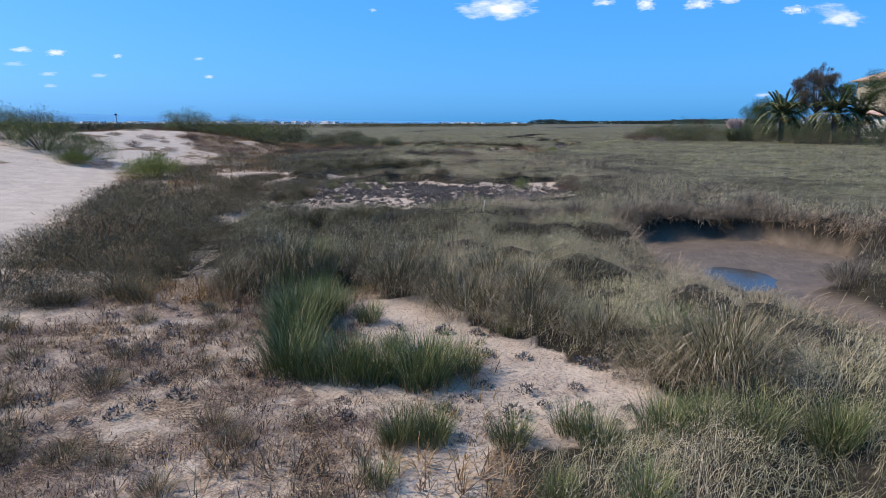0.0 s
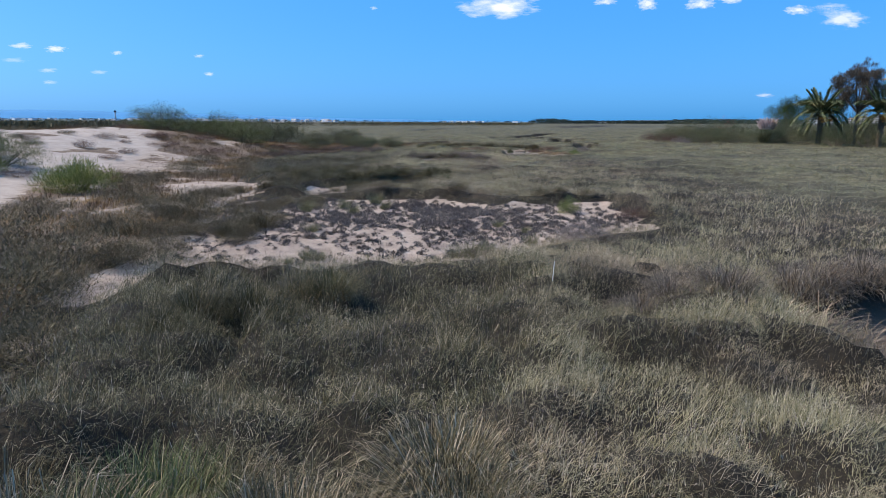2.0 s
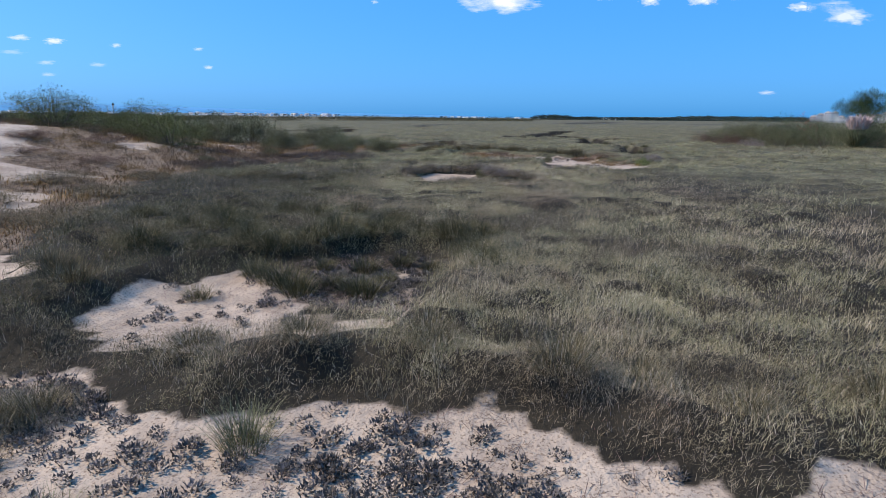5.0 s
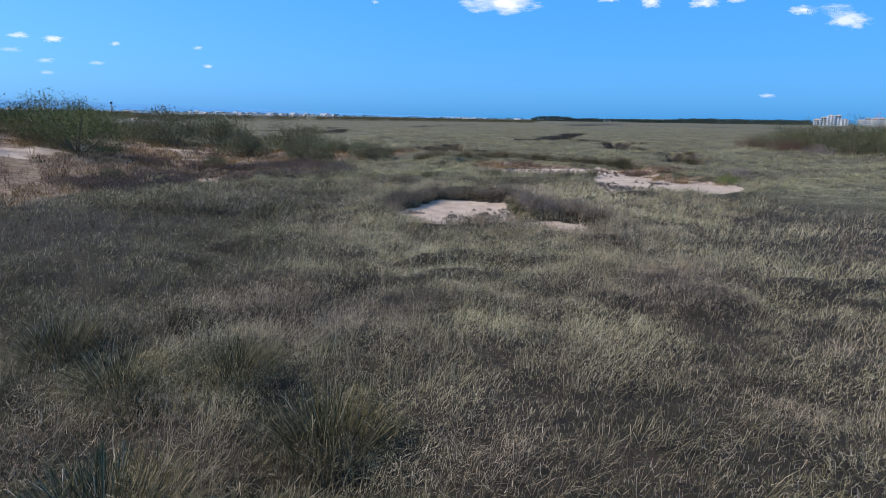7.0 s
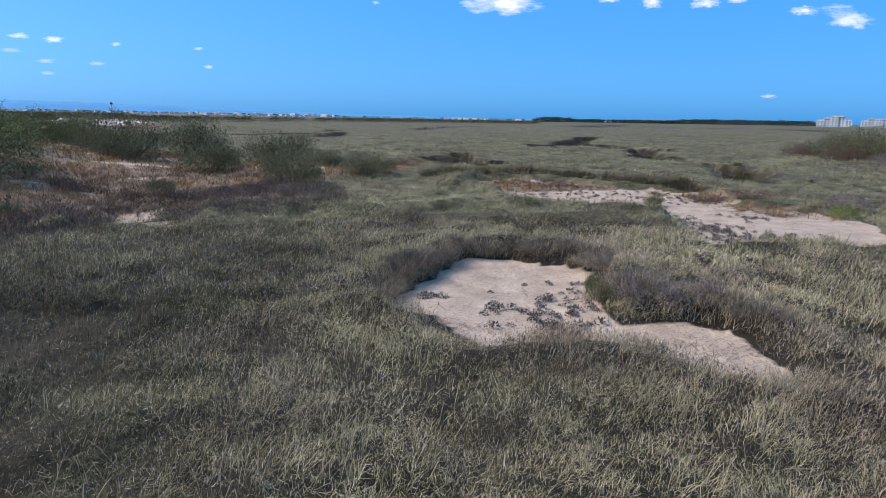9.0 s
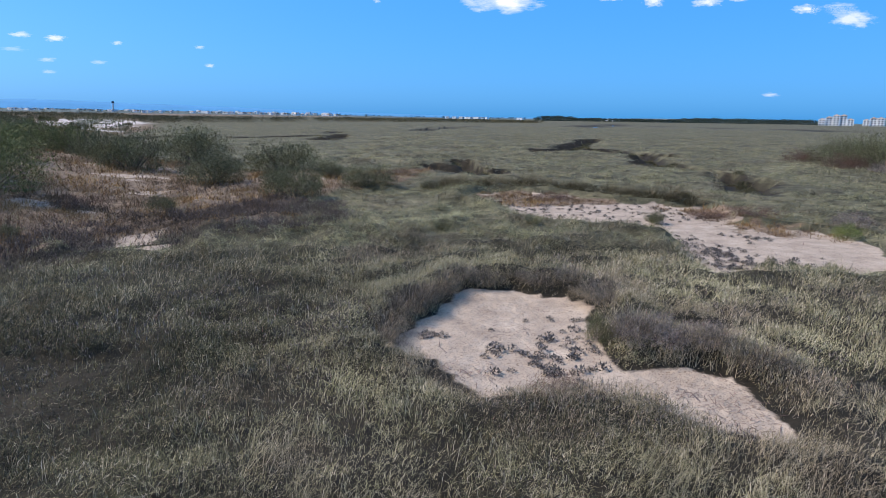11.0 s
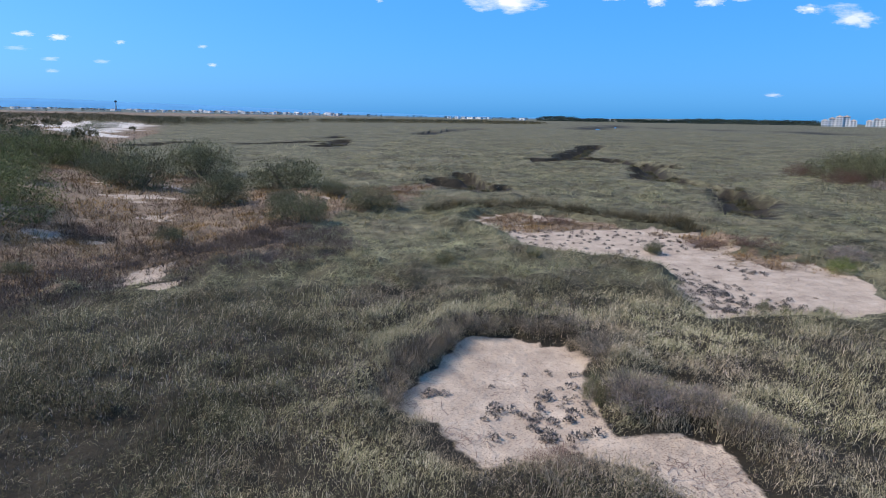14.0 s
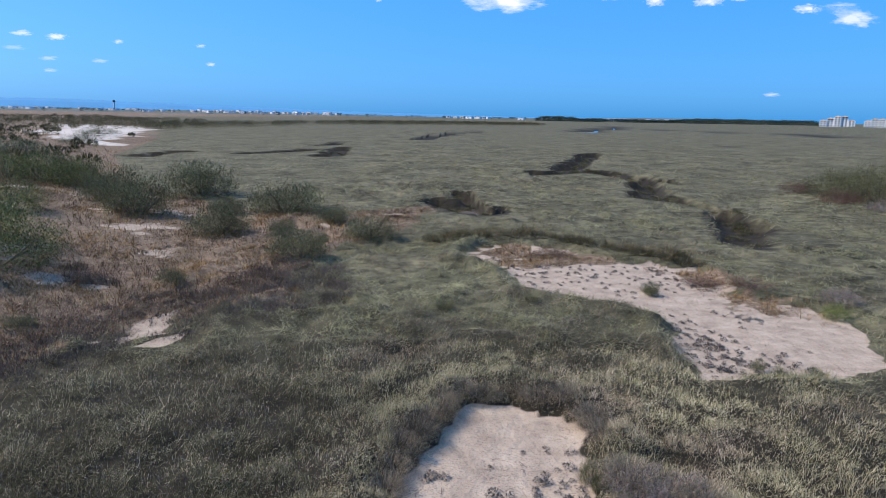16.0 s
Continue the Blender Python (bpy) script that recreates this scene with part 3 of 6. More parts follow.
def blades(base, heading, lean, bend, length, width, joints=2, twist=None):
    """Grass blades and leaves: tapering strips that lean and bend over. Returns vertices and triangles."""
    n = len(base)
    if twist is None:
        twist = rng.normal(0, 0.5, n)
    side = np.stack([-np.sin(heading + twist), np.cos(heading + twist), np.zeros(n)], -1) * (width * 0.5)[:, None]
    ca, sa = np.cos(heading), np.sin(heading)
    p, rows = base.copy(), []
    for k in range(joints + 1):
        w = (1.0, 1.0, 0.8, 0.6)[k] if joints > 1 else 1.0
        if k == joints:
            rows.append(p[:, None, :])
        else:
            rows.append(np.stack([p - side * w, p + side * w], 1))
            t = lean + bend * ((k + 0.25) / (joints - 0.75)) ** 1.6 if joints > 1 else lean + bend * 0.35
            share = ((1.0,), (0.62, 0.38), (0.42, 0.33, 0.25))[joints - 1][k]
            p = p + np.stack([np.sin(t) * ca, np.sin(t) * sa, np.cos(t)], -1) * (length * share)[:, None]
    v = np.concatenate(rows, 1)
    per = 2 * joints + 1
    tris = []
    for k in range(joints - 1):
        a = 2 * k
        tris += [(a, a + 1, a + 3), (a, a + 3, a + 2)]
    tris.append((per - 3, per - 2, per - 1))
    f = (np.arange(n) * per)[:, None, None] + np.array(tris)[None]
    return v.reshape(-1, 3), f.reshape(-1, 3)


def joined(pieces):
    vs, fs, k = [], [], 0
    for v, f in pieces:
        vs.append(v)
        fs.append(f + k)
        k += len(v)
    return np.concatenate(vs), np.concatenate(fs)


def box(bm, x0, y0, z0, x1, y1, z1):
    r = bmesh.ops.create_cube(bm, size=1.0)
    for v in r["verts"]:
        v.co = Vector(((x0 + x1) / 2 + v.co.x * (x1 - x0), (y0 + y1) / 2 + v.co.y * (y1 - y0), (z0 + z1) / 2 + v.co.z * (z1 - z0)))
    return r["verts"]


def limb(bm, a, b, r0, r1, sides=7):
    """A tapering limb from a to b."""
    a, b = Vector(a), Vector(b)
    r = bmesh.ops.create_cone(bm, cap_ends=True, segments=sides, radius1=r0, radius2=r1, depth=(b - a).length)
    m = Matrix.Translation((a + b) / 2) @ (b - a).to_track_quat("Z", "Y").to_matrix().to_4x4()
    bmesh.ops.transform(bm, matrix=m, verts=r["verts"])


# ---------------------------------------------------------------- ground
def view_distance(x, y):
    """About how near the flight comes while the spot is ahead."""
    side = np.abs(x + np.interp(y, [0, 40], [0.2, 2.0]))
    d = np.maximum(4.3, 1.22 * side)
    return np.where(y > 42.5, np.maximum(d * 0 + 4.3, np.hypot(x + 2, y - 38)), d)


def axis(near, out, far):
    """Grid lines: fine steps over near, coarser over out, growing to far."""
    (a, b, s), (c, d, q) = near, out
    v = list(np.arange(a, b, s))
    v = list(np.arange(c, a - 1e-6, q)) + v + list(np.arange(b, d, q))
    lo, hi, step = v[0], v[-1], q
    up, down = [], []
    while hi < far:
        step *= 1.18
        hi += step
        up.append(hi)
    step = q
    while lo > -far:
        step *= 1.18
        lo -= step
        down.append(lo)
    return np.array(down[::-1] + v + up)


def build_ground():
    gx, gy = axis((-12, 10, 0.24), (-56, 30, 0.65), 4600), axis((2, 68, 0.24), (-6, 150, 0.65), 4600)
    x, y = np.meshgrid(gx, gy)
    nx, ny = len(gx), len(gy)
    x, y = x.ravel(), y.ravel()
    v = np.stack([x, y, height(x, y)], -1)
    i = (np.arange(ny - 1)[:, None] * nx + np.arange(nx - 1)[None]).ravel()
    me = tri_mesh("ground", v, np.stack([i, i + 1, i + nx + 1, i + nx], -1), M_GROUND, True)
    # near ground falls to the near-black soil, shade under the grass by colour
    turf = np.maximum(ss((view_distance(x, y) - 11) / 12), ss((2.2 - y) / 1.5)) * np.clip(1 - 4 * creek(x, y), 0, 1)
    # creek rims go dark as well: mud colour plus the banks' painted shade
    for off in (0.9, -0.7):
        turf = turf * np.clip(1 - 2 * creek(x, y + off), 0, 1)
    pale = np.maximum(ss((6 - polygon(x, y, WHITE)) / 8), 0.3 * ss((bare_edge(y) - x) / 1.5) * (y < 70))
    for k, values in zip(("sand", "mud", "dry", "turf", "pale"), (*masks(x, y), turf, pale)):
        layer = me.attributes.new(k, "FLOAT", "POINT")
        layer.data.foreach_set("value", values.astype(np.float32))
    tagged(new("ground", me), "salt marsh flat with pale sand patches and mud creeks", "ground", kind="structure")


build_ground()


def water_sheet(name, pts, z, label):
    bm = bmesh.new()
    bm.faces.new([bm.verts.new((x, y, z)) for x, y in pts])
    me = bpy.data.meshes.new(name)
    bm.to_mesh(me)
    bm.free()
    me.materials.append(M_WATER)
    tagged(new(name, me), label, "water", kind="structure")


water_sheet("water", [(4.2, 9.6), (6.4, 9.6), (8.0, 12.0), (8.4, 14.6), (6.0, 14.8), (4.4, 14.2)], -0.448, "shallow pool of still water on the mud")
water_sheet("water", [(12.9, 85.0), (14.4, 85.4), (15.2, 89.0), (14.0, 89.0)], -0.80, "small pool of still water in a creek")
water_sheet("water", [(55, 325), (75, 370), (98, 425), (122, 520), (140, 525), (116, 440), (90, 385), (66, 330)], -0.55, "blue tidal channel across the far marsh")


# ---------------------------------------------------------------- marsh grass
def sown(n_near, n_far, far=270.0):
    """Spots whose density falls with the square of the view's distance."""
    y = rng.uniform(2.2, 75.0, n_near)
    u = rng.random(n_near)
    k = rng.random(n_near)
    core = 3.5
    off = np.where(u < 0.52, (k * 2 - 1) * core, np.where(k < 0.5, -1, 1) * core / np.maximum(1e-3, 1 - 0.93 * rng.random(n_near)))
    x = off - np.interp(y, [0, 40], [0.2, 2.0])
    r = 8.0 * (far / 8.0) ** rng.random(n_far)
    t = radians(42) * (rng.random(n_far) * 2 - 1)
    fx, fy = -2 + r * np.sin(t), 38 + r * np.cos(t)
    keep = fy > 46.0
    own = (y < 46.0) | (np.abs(np.arctan2(x + 2, y - 38)) > radians(42))
    sx, sy = rng.uniform(13, 46, n_far // 7), rng.uniform(12, 84, n_far // 7)
    side = (sy < 46.0) | (np.abs(np.arctan2(sx + 2, sy - 38)) > radians(41))
    return np.concatenate([x[own], fx[keep], sx[side]]), np.concatenate([y[own], fy[keep], sy[side]])


def scatter(x, y, tall, wide, lift=0.0, flow=-0.2, swing=0.95, lean=(0.72, 0.42), bend=(1.7, 0.6)):
    """Blades on the spots, drawn towards tuft centres, combed by the wind. Far ones are fewer, wider and simpler."""
    d = view_distance(x, y)
    z = height(x, y)
    n = len(x)
    lift_of, ox, oy = hummocks(x, y)
    sway = flow + (fbm(x / 3.5, y / 3.5, 2) - 0.5) * 2.0 + (vnoise(x / 0.3 + 31, y / 0.3) - 0.5) * 2.4
    heading = np.arctan2(np.sin(sway) + 1.5 * oy, np.cos(sway) + 1.5 * ox) + rng.normal(0, swing, n)
    ln, bd = np.abs(rng.normal(lean[0], lean[1], n)), np.abs(rng.normal(bend[0], bend[1], n))
    base = np.stack([x, y, z - 0.02 + lift], -1)
    length, width = tall * rng.uniform(0.65, 1.25, n), wide * np.clip(d / 4.3, 1, 60) ** 0.80 * rng.uniform(0.7, 1.3, n) * np.interp(d, [13, 18, 40, 80], [1, 0.9, 1.1, 1.0])
    pieces = []
    close = (d < 6) & (rng.random(n) < np.where(y < 10.5, 0.7, 0.25))
    for k, joints in ((close, 3), ((d < 15) & ~close, 2), (d >= 15, 1)):
        if k.any():
            pieces.append(blades(base[k], heading[k], ln[k], bd[k], length[k], width[k], joints))
    return joined(pieces)


def curls(x, y, tall):
    """The curled, broken tips of blades that make up the top of the sward, gathered in small tufts."""
    tuft = (vnoise(x / 0.21 + 3, y / 0.21) - 0.5) * 0.9 + (fbm(x / 0.8 + 19, y / 0.8, 2) - 0.5) * 0.9
    keep = rng.random(len(x)) < 0.12 + 0.88 * ss((tuft + 0.12) / 0.2)
    x, y, tall = x[keep], y[keep], tall[keep]
    n = len(x)
    x, y = x + rng.normal(0, 0.06, n), y + rng.normal(0, 0.06, n)
    _, ox, oy = hummocks(x, y)
    sway = -0.2 + (fbm(x / 3.5, y / 3.5, 2) - 0.5) * 2.0
    heading = np.arctan2(np.sin(sway) + 1.2 * oy, np.cos(sway) + 1.2 * ox) + rng.normal(0, 1.2, n)
    grow = np.clip(view_distance(x, y) / 4.3, 1, 4) ** 0.7
    base = np.stack([x, y, height(x, y) + tall * rng.uniform(0.15, 0.78, n)], -1)
    return blades(base, heading, rng.normal(1.0, 0.5, n), np.zeros(n), rng.uniform(0.035, 0.10, n) * grow ** 0.5, 0.0036 * grow * rng.uniform(0.6, 1.3, n), 1)


def clumped(x, y, size=0.16, pull=0.6):
    """Moves spots towards the jittered centres of a coarse grid, so that they stand in tufts."""
    d = np.clip(view_distance(x, y) / 6.0, 1, 6) * size
    i, j = np.floor(x / d).astype(int), np.floor(y / d).astype(int)
    cx, cy = (i + TAB[i % 256, j % 256]) * d, (j + TAB[(j + 91) % 256, (i + 37) % 256]) * d
    far = np.hypot(x - cx, y - cy) > d
    pull = pull * np.clip(9.0 / view_distance(x, y), 0.12, 1) * rng.random(len(x)) ** 0.4
    return np.where(far, x, x + (cx - x) * pull), np.where(far, y, y + (cy - y) * pull)


def marsh_spots():
    x, y = sown(1650000, 800000)
    x, y = clumped(x, y, 0.13, 0.38)
    sand, mud, dry = masks(x, y)
    worn = ss((0.34 - fbm(x * 1.1 + 40, y * 1.1, 3)) / 0.06) * 0.55 * (view_distance(x, y) < 30)
    worn = np.maximum(worn, 0.85 * ss((0.42 - fbm(x / 1.8 + 70, y / 2.4, 3)) / 0.05) * (y > 60))
    cover = (1 - ss((sand - 0.2) / 0.25)) * (1 - ss((mud - 0.05) / 0.2)) * (1 - 0.93 * dry) * (1 - worn) * (1 - creek(x, y)) * (1 - 0.5 * creek(x, y + 1.0)) * (1 - ss((0.15 - polygon(x, y, SOIL)) / 0.25))
    cover = cover * (np.where(y > 41, 0.5, 0.62) + 0.38 * ss(hummocks(x, y)[0] / 0.07))
    keep = rng.random(len(x)) < cover
    return x[keep], y[keep]


def marsh_tall(x, y):
    tuft = fbm(x / 0.75, y / 0.75, 3)
    tall = (0.19 + 0.18 * fbm(x / 2.4, y / 2.4, 2) + 0.46 * ss((tuft - 0.3) / 0.4)) * np.interp(y, [0, 14, 20, 46, 80], [1.15, 1.05, 0.82, 0.8, 0.85])
    tall = tall * (0.62 + 0.76 * fbm(x / 0.3 + 11, y / 0.3, 2))
    tall = tall * (1 - 0.55 * np.maximum(creek(x, y + 1.5), creek(x, y + 3.0)))
    return tall * (1 - 0.3 * ss((1.6 - polygon(x, y, POOL)) / 1.2) * (y < 12.5))


def marsh_grass():
    """The grass near the flight, and the shorter turf of tips that the far flat shows."""
    x, y = marsh_spots()
    d = view_distance(x, y)
    near = d < 15
    # left stand: partly darker plants, partly the backlit side's shade as colour
    rush = near & (rng.random(len(x)) < 0.9 * ss((-x - 2.5 + 3 * (fbm(x / 3 + 50, y / 3, 2) - 0.5)) / 2.2) * np.interp(y, [27.5, 31, 46, 50, 60], [0, 1, 1, 0.75, 0.6]))
    # random dark patches, and a near hollow whose shade is given by dark blades
    rush = rush | (near & (rng.random(len(x)) < np.maximum(0.45 * ss((fbm(x / 1.7 + 80, y / 1.7, 2) - 0.60) / 0.08), 0.8 * ss((np.interp(y, [9, 13, 17], [-0.3, 1.2, 1.8]) - x) / 1.2) * ss((y - 7.5) / 1.0) * ss((17.2 - y) / 1.0))))
    for name, pick, mat, label in (("marsh_grass", near & ~rush, M_MARSH, "dense olive-grey marsh grass bent over by the wind"), ("rush", rush, M_SHADED_RUSH, "olive rushes in the marsh grass, backlit shade in their dark colour")):
        px, py = x[pick], y[pick]
        tall = marsh_tall(px, py) * 0.52
        long = rng.random(len(px)) < 0.6
        v, f = joined([scatter(px[long], py[long], tall[long], 0.0024), curls(px, py, tall), curls(px, py, tall)])
        tagged(new(name, tri_mesh(name, v, f, mat)), label, "grass", kind="stuff")
    x, y, d = x[~near], y[~near], d[~near]
    full = marsh_tall(x, y)
    tall = full * np.interp(d, [15, 30, 120], [0.72, 0.48, 0.45])
    v, f = scatter(x, y, tall, 0.0062, lift=(full * 0.8 - tall) * 0.6, swing=1.5, lean=(0.98, 0.35))
    tagged(new("far_marsh_grass", tri_mesh("far_marsh_grass", v, f, M_FAR_MARSH)), "even olive-grey marsh grass across the wide flat", "grass", kind="stuff")


marsh_grass()


def dry_grass():
    x, y = sown(900000, 330000, 160.0)
    x, y = clumped(x, y, 0.22, 0.8)
    sand, mud, dry = masks(x, y)
    fore = ss((0.3 - np.minimum(polygon(x, y, FORE), polygon(x, y, MID))) / 0.3)
    bare = ss((bare_edge(y) - x) / 0.5)
    lush = fbm(x / 1.3 + 3, y / 1.3, 3)
    cover = np.maximum(dry * (0.95 - 0.75 * sand), fore * 0.5 * ss((lush - 0.40) / 0.15)) * (1 - mud)
    cover = cover * (1 - bare * 0.985 * (y < 50)) * ss((lush - 0.28) / 0.12)
    keep = rng.random(len(x)) < cover
    x, y = x[keep], y[keep]
    tall = (0.10 + 0.42 * fbm(x / 0.8, y / 0.8, 3) ** 1.5) * np.where(y < 8, 0.7, 0.92)
    return tri_mesh("dry_grass", *scatter(x, y, tall, 0.007, swing=1.6, lean=(0.75, 0.4), bend=(0.6, 0.4)), M_DRY)


def heath(name, mat, x, y, keep, radius, sprigs, sprig, wide, label):
    """Low twiggy mounds hugging the ground."""
    x, y = x[keep], y[keep]
    m = len(x)
    r = rng.uniform(*radius, m)
    k = np.repeat(np.arange(m), sprigs)
    n = len(k)
    d = rng.normal(0, 1, (n, 3))
    d /= np.linalg.norm(d, axis=1)[:, None]
    d[:, 2] = np.abs(d[:, 2])
    far = (0.45 + 0.6 * rng.random(n)) * r[k]
    base = np.stack([x[k], y[k], height(x, y)[k] - 0.05], -1) + d * far[:, None] * np.array([1.25, 1.25, 0.62])
    out = d + rng.normal(0, 0.4, (n, 3)) + np.array([0.15, 0, 0.6])
    out /= np.linalg.norm(out, axis=1)[:, None]
    v, f = blades(base, np.arctan2(out[:, 1], out[:, 0]), np.arccos(np.clip(out[:, 2], -1, 1)), rng.normal(0.2, 0.25, n), sprig * rng.uniform(0.6, 1.4, n), wide * rng.uniform(0.6, 1.4, n), 1, rng.uniform(0, 3.1, n))
    tagged(new(name, tri_mesh(name, v, f, mat)), label, "heath", kind="stuff")


def heaths():
    x, y = rng.uniform(-36, -2.5, 5200), rng.uniform(46, 92, 5200)
    sand, mud, dry = masks(x, y)
    keep = (dry > 0.6) & (rng.random(5200) > 0.15 + 0.85 * sand) & (fbm(x / 2.2, y / 2.8, 3) > 0.42)
    heath("dune_heath", M_HEATH, x, y, keep, (0.2, 0.55), 150, 0.08, 0.011, "low dark brown and olive heath among dune grass")
    x, y = rng.uniform(-13.5, -3.6, 900), rng.uniform(50.2, 61, 900)
    sand, mud, dry = masks(x, y)
    off = np.abs(polygon(x, y, OCHRE))
    keep = (sand < 0.3) & (off < 1.8) & (rng.random(900) < 0.8)
    heath("grey_heath", M_GREY_HEATH, x, y, keep, (0.25, 0.6), 240, 0.08, 0.012, "grey-purple twiggy heath at the edge of the marsh")
    x, y = rng.uniform(-17, -2.0, 3200), rng.uniform(3, 46, 3200)
    sand, mud, dry = masks(x, y)
    keep = (dry > 0.5) & (x > bare_edge(y) + 0.3) & ((y > 9) | (rng.random(3200) < 0.25)) & (rng.random(3200) > 0.25 + 0.7 * sand) & (fbm(x / 1.6 + 5, y / 1.6, 3) > 0.47)
    fx, fy = rng.uniform(-8.5, 0.6, 2600), rng.uniform(2.4, 9.5, 2600)
    spread = np.minimum(polygon(fx, fy, FORE), polygon(fx, fy, MID)) < 0.2
    mats = spread & (fbm(fx / 0.8 + 33, fy / 0.8, 3) > 0.44) & (fx > bare_edge(fy) + 0.2)
    heath("dead_heath", M_LITTER, fx, fy, mats, (0.07, 0.26), 90, 0.05, 0.006, "low dead brown-purple heath matting the trodden sand")
    wx, wy = rng.uniform(-2, 11, 900), rng.uniform(55, 67, 900)
    inside = np.minimum(polygon(wx, wy, WORN[0]), polygon(wx, wy, WORN[1])) < 0.3
    heath("low_heath", M_HEATH, wx, wy, inside & (rng.random(900) < 0.5), (0.1, 0.32), 130, 0.07, 0.012, "low reddish-brown heath on the broad sand patch")
    heath("dune_heath", M_HEATH, x, y, keep, (0.12, 0.42), 130, 0.07, 0.009, "low dark brown heath at the sandy dune foot")


heaths()
tagged(new("dry_grass", dry_grass()), "short dry brown and ochre grass on dune sand", "grass", kind="stuff")


def dry_twigs():
    """Fallen stalks and twigs lying on the sand."""
    x, y = sown(700000, 30000, 70.0)
    sand, mud, dry = masks(x, y)
    fore = ss((0.4 - np.minimum(polygon(x, y, FORE), polygon(x, y, MID))) / 0.4)
    some = ss((fbm(x / 0.8, y / 0.8 + 30, 3) - 0.42) / 0.15)
    peat = ss((0.2 - polygon(x, y, SOIL, 4.0)) / 0.3)
    cover = np.maximum.reduce([fore * 0.9, peat * 0.7, sand * np.where((y > 16) & (y < 29), 0.34, 0.18) * (x > bare_edge(y))]) * some * (1 - mud)
    keep = rng.random(len(x)) < cover
    x, y = x[keep], y[keep]
    n = len(x)
    base = np.stack([x, y, height(x, y) + 0.006], -1)
    d = view_distance(x, y)
    v, f = blades(base, rng.uniform(0, 6.28, n), rng.normal(1.42, 0.12, n), rng.normal(0, 0.2, n), rng.uniform(0.05, 0.22, n), 0.005 * np.clip(d / 4.3, 1, 8), 2)
    return tri_mesh("dry_twigs", v, f, M_TWIG)


tagged(new("dry_twigs", dry_twigs()), "dead brown twigs and stalks strewn on sand", "twigs", kind="stuff")


def saltbush():
    """Low grey leafy cover among the grass."""
    x, y = sown(480000, 60000, 32.0)
    x, y = clumped(x, y, 0.12, 0.5)
    close = view_distance(x, y) < 14
    x, y = x[close], y[close]
    sand, mud, dry = masks(x, y)
    rim = np.minimum(np.abs(polygon(x, y, NEAR)), np.abs(polygon(x, y, BROAD)))
    some = ss((fbm(x / 1.2 + 60, y / 1.2, 3) - 0.56) / 0.06) + 0.8 * ss((0.55 - rim) / 0.3) * ss((fbm(x / 0.9, y / 0.9 + 9, 2) - 0.4) / 0.1)
    front = ss((0.9 - np.hypot((x - 0.2) / 1.7, y - 44.3)) / 0.3)
    keep = rng.random(len(x)) < np.maximum(some * 0.5, front) * (1 - ss(sand / 0.3)) * (1 - mud) * (1 - dry)
    x, y = x[keep], y[keep]
    n = len(x)
    d = view_distance(x, y)
    up = (0.10 + 0.30 * fbm(x / 0.9, y / 0.9, 2)) * rng.uniform(0.4, 1.1, n) * np.where((y < 45.6) & (y > 42.5), 0.6, 1.0)
    base = np.stack([x, y, height(x, y) + up], -1)
    v, f = blades(base, rng.uniform(0, 6.28, n), np.abs(rng.normal(0.5, 0.5, n)), rng.normal(0.2, 0.2, n), rng.uniform(0.025, 0.05, n) * np.clip(d / 7, 1, 1.6), 0.0065 * np.clip(d / 4.3, 1, 2.2), 1)
    return tri_mesh("saltbush", v, f, M_SALT)


tagged(new("saltbush", saltbush()), "low grey-blue saltbush leaves among the marsh grass", "saltbush", kind="stuff")


def straw_fringe():
    """Dead straw hanging over the pool's bank."""
    n = 60000
    x, y = rng.uniform(2.5, 10.5, n), rng.uniform(5, 17, n)
    sd = polygon(x, y, POOL)
    keep = (sd > 0.12) & (sd < 0.55) & (rng.random(n) < 0.9 * ss((fbm(x * 0.9, y * 0.9 + 4, 2) - 0.42) / 0.1))
    x, y, sd = x[keep], y[keep], sd[keep]
    n = len(x)
    gx, gy = polygon(x + 0.05, y, POOL) - sd, polygon(x, y + 0.05, POOL) - sd
    base = np.stack([x, y, height(x, y) + rng.uniform(0.0, 0.12, n)], -1)
    v, f = blades(base, np.arctan2(-gy, -gx) + rng.normal(0, 0.5, n), rng.normal(1.2, 0.25, n), rng.normal(0.9, 0.4, n), rng.uniform(0.25, 0.6, n), np.full(n, 0.009), 3)
    return tri_mesh("straw_fringe", v, f, M_STRAW)


tagged(new("straw_fringe", straw_fringe()), "pale dead straw hanging over the muddy bank", "straw", kind="stuff")


# ---------------------------------------------------------------- grass clumps
def clump_mesh(n, radius, tall, wide, mat, lean=0.35):
    r, t = radius * np.sqrt(rng.random(n)), rng.uniform(0, 6.283, n)
    base = np.stack([r * np.cos(t), r * np.sin(t), np.full(n, -0.03)], -1)
    v, f = blades(base, t + rng.normal(0, 0.7, n), np.abs(rng.normal(0.1, 0.1, n)) + lean * r / radius, np.abs(rng.normal(0.5, 0.3, n)),
                  tall * rng.uniform(0.5, 1.15, n), wide * rng.uniform(0.7, 1.3, n), 3)
    return tri_mesh("grass_clump", v, f, mat)


GREEN_CLUMPS = [clump_mesh(420, 0.24, 0.62, 0.0048, M_GREEN) for _ in range(3)]
OLIVE_CLUMPS = [clump_mesh(380, 0.2, 0.5, 0.0045, M_OLIVE, 0.5) for _ in range(3)]
RUSH_CLUMPS = [clump_mesh(420, 0.22, 0.46, 0.0045, M_SEDGE, 0.65) for _ in range(3)]
DARK_CLUMPS = [clump_mesh(300, 0.22, 0.42, 0.005, M_DARK, 0.8) for _ in range(3)]


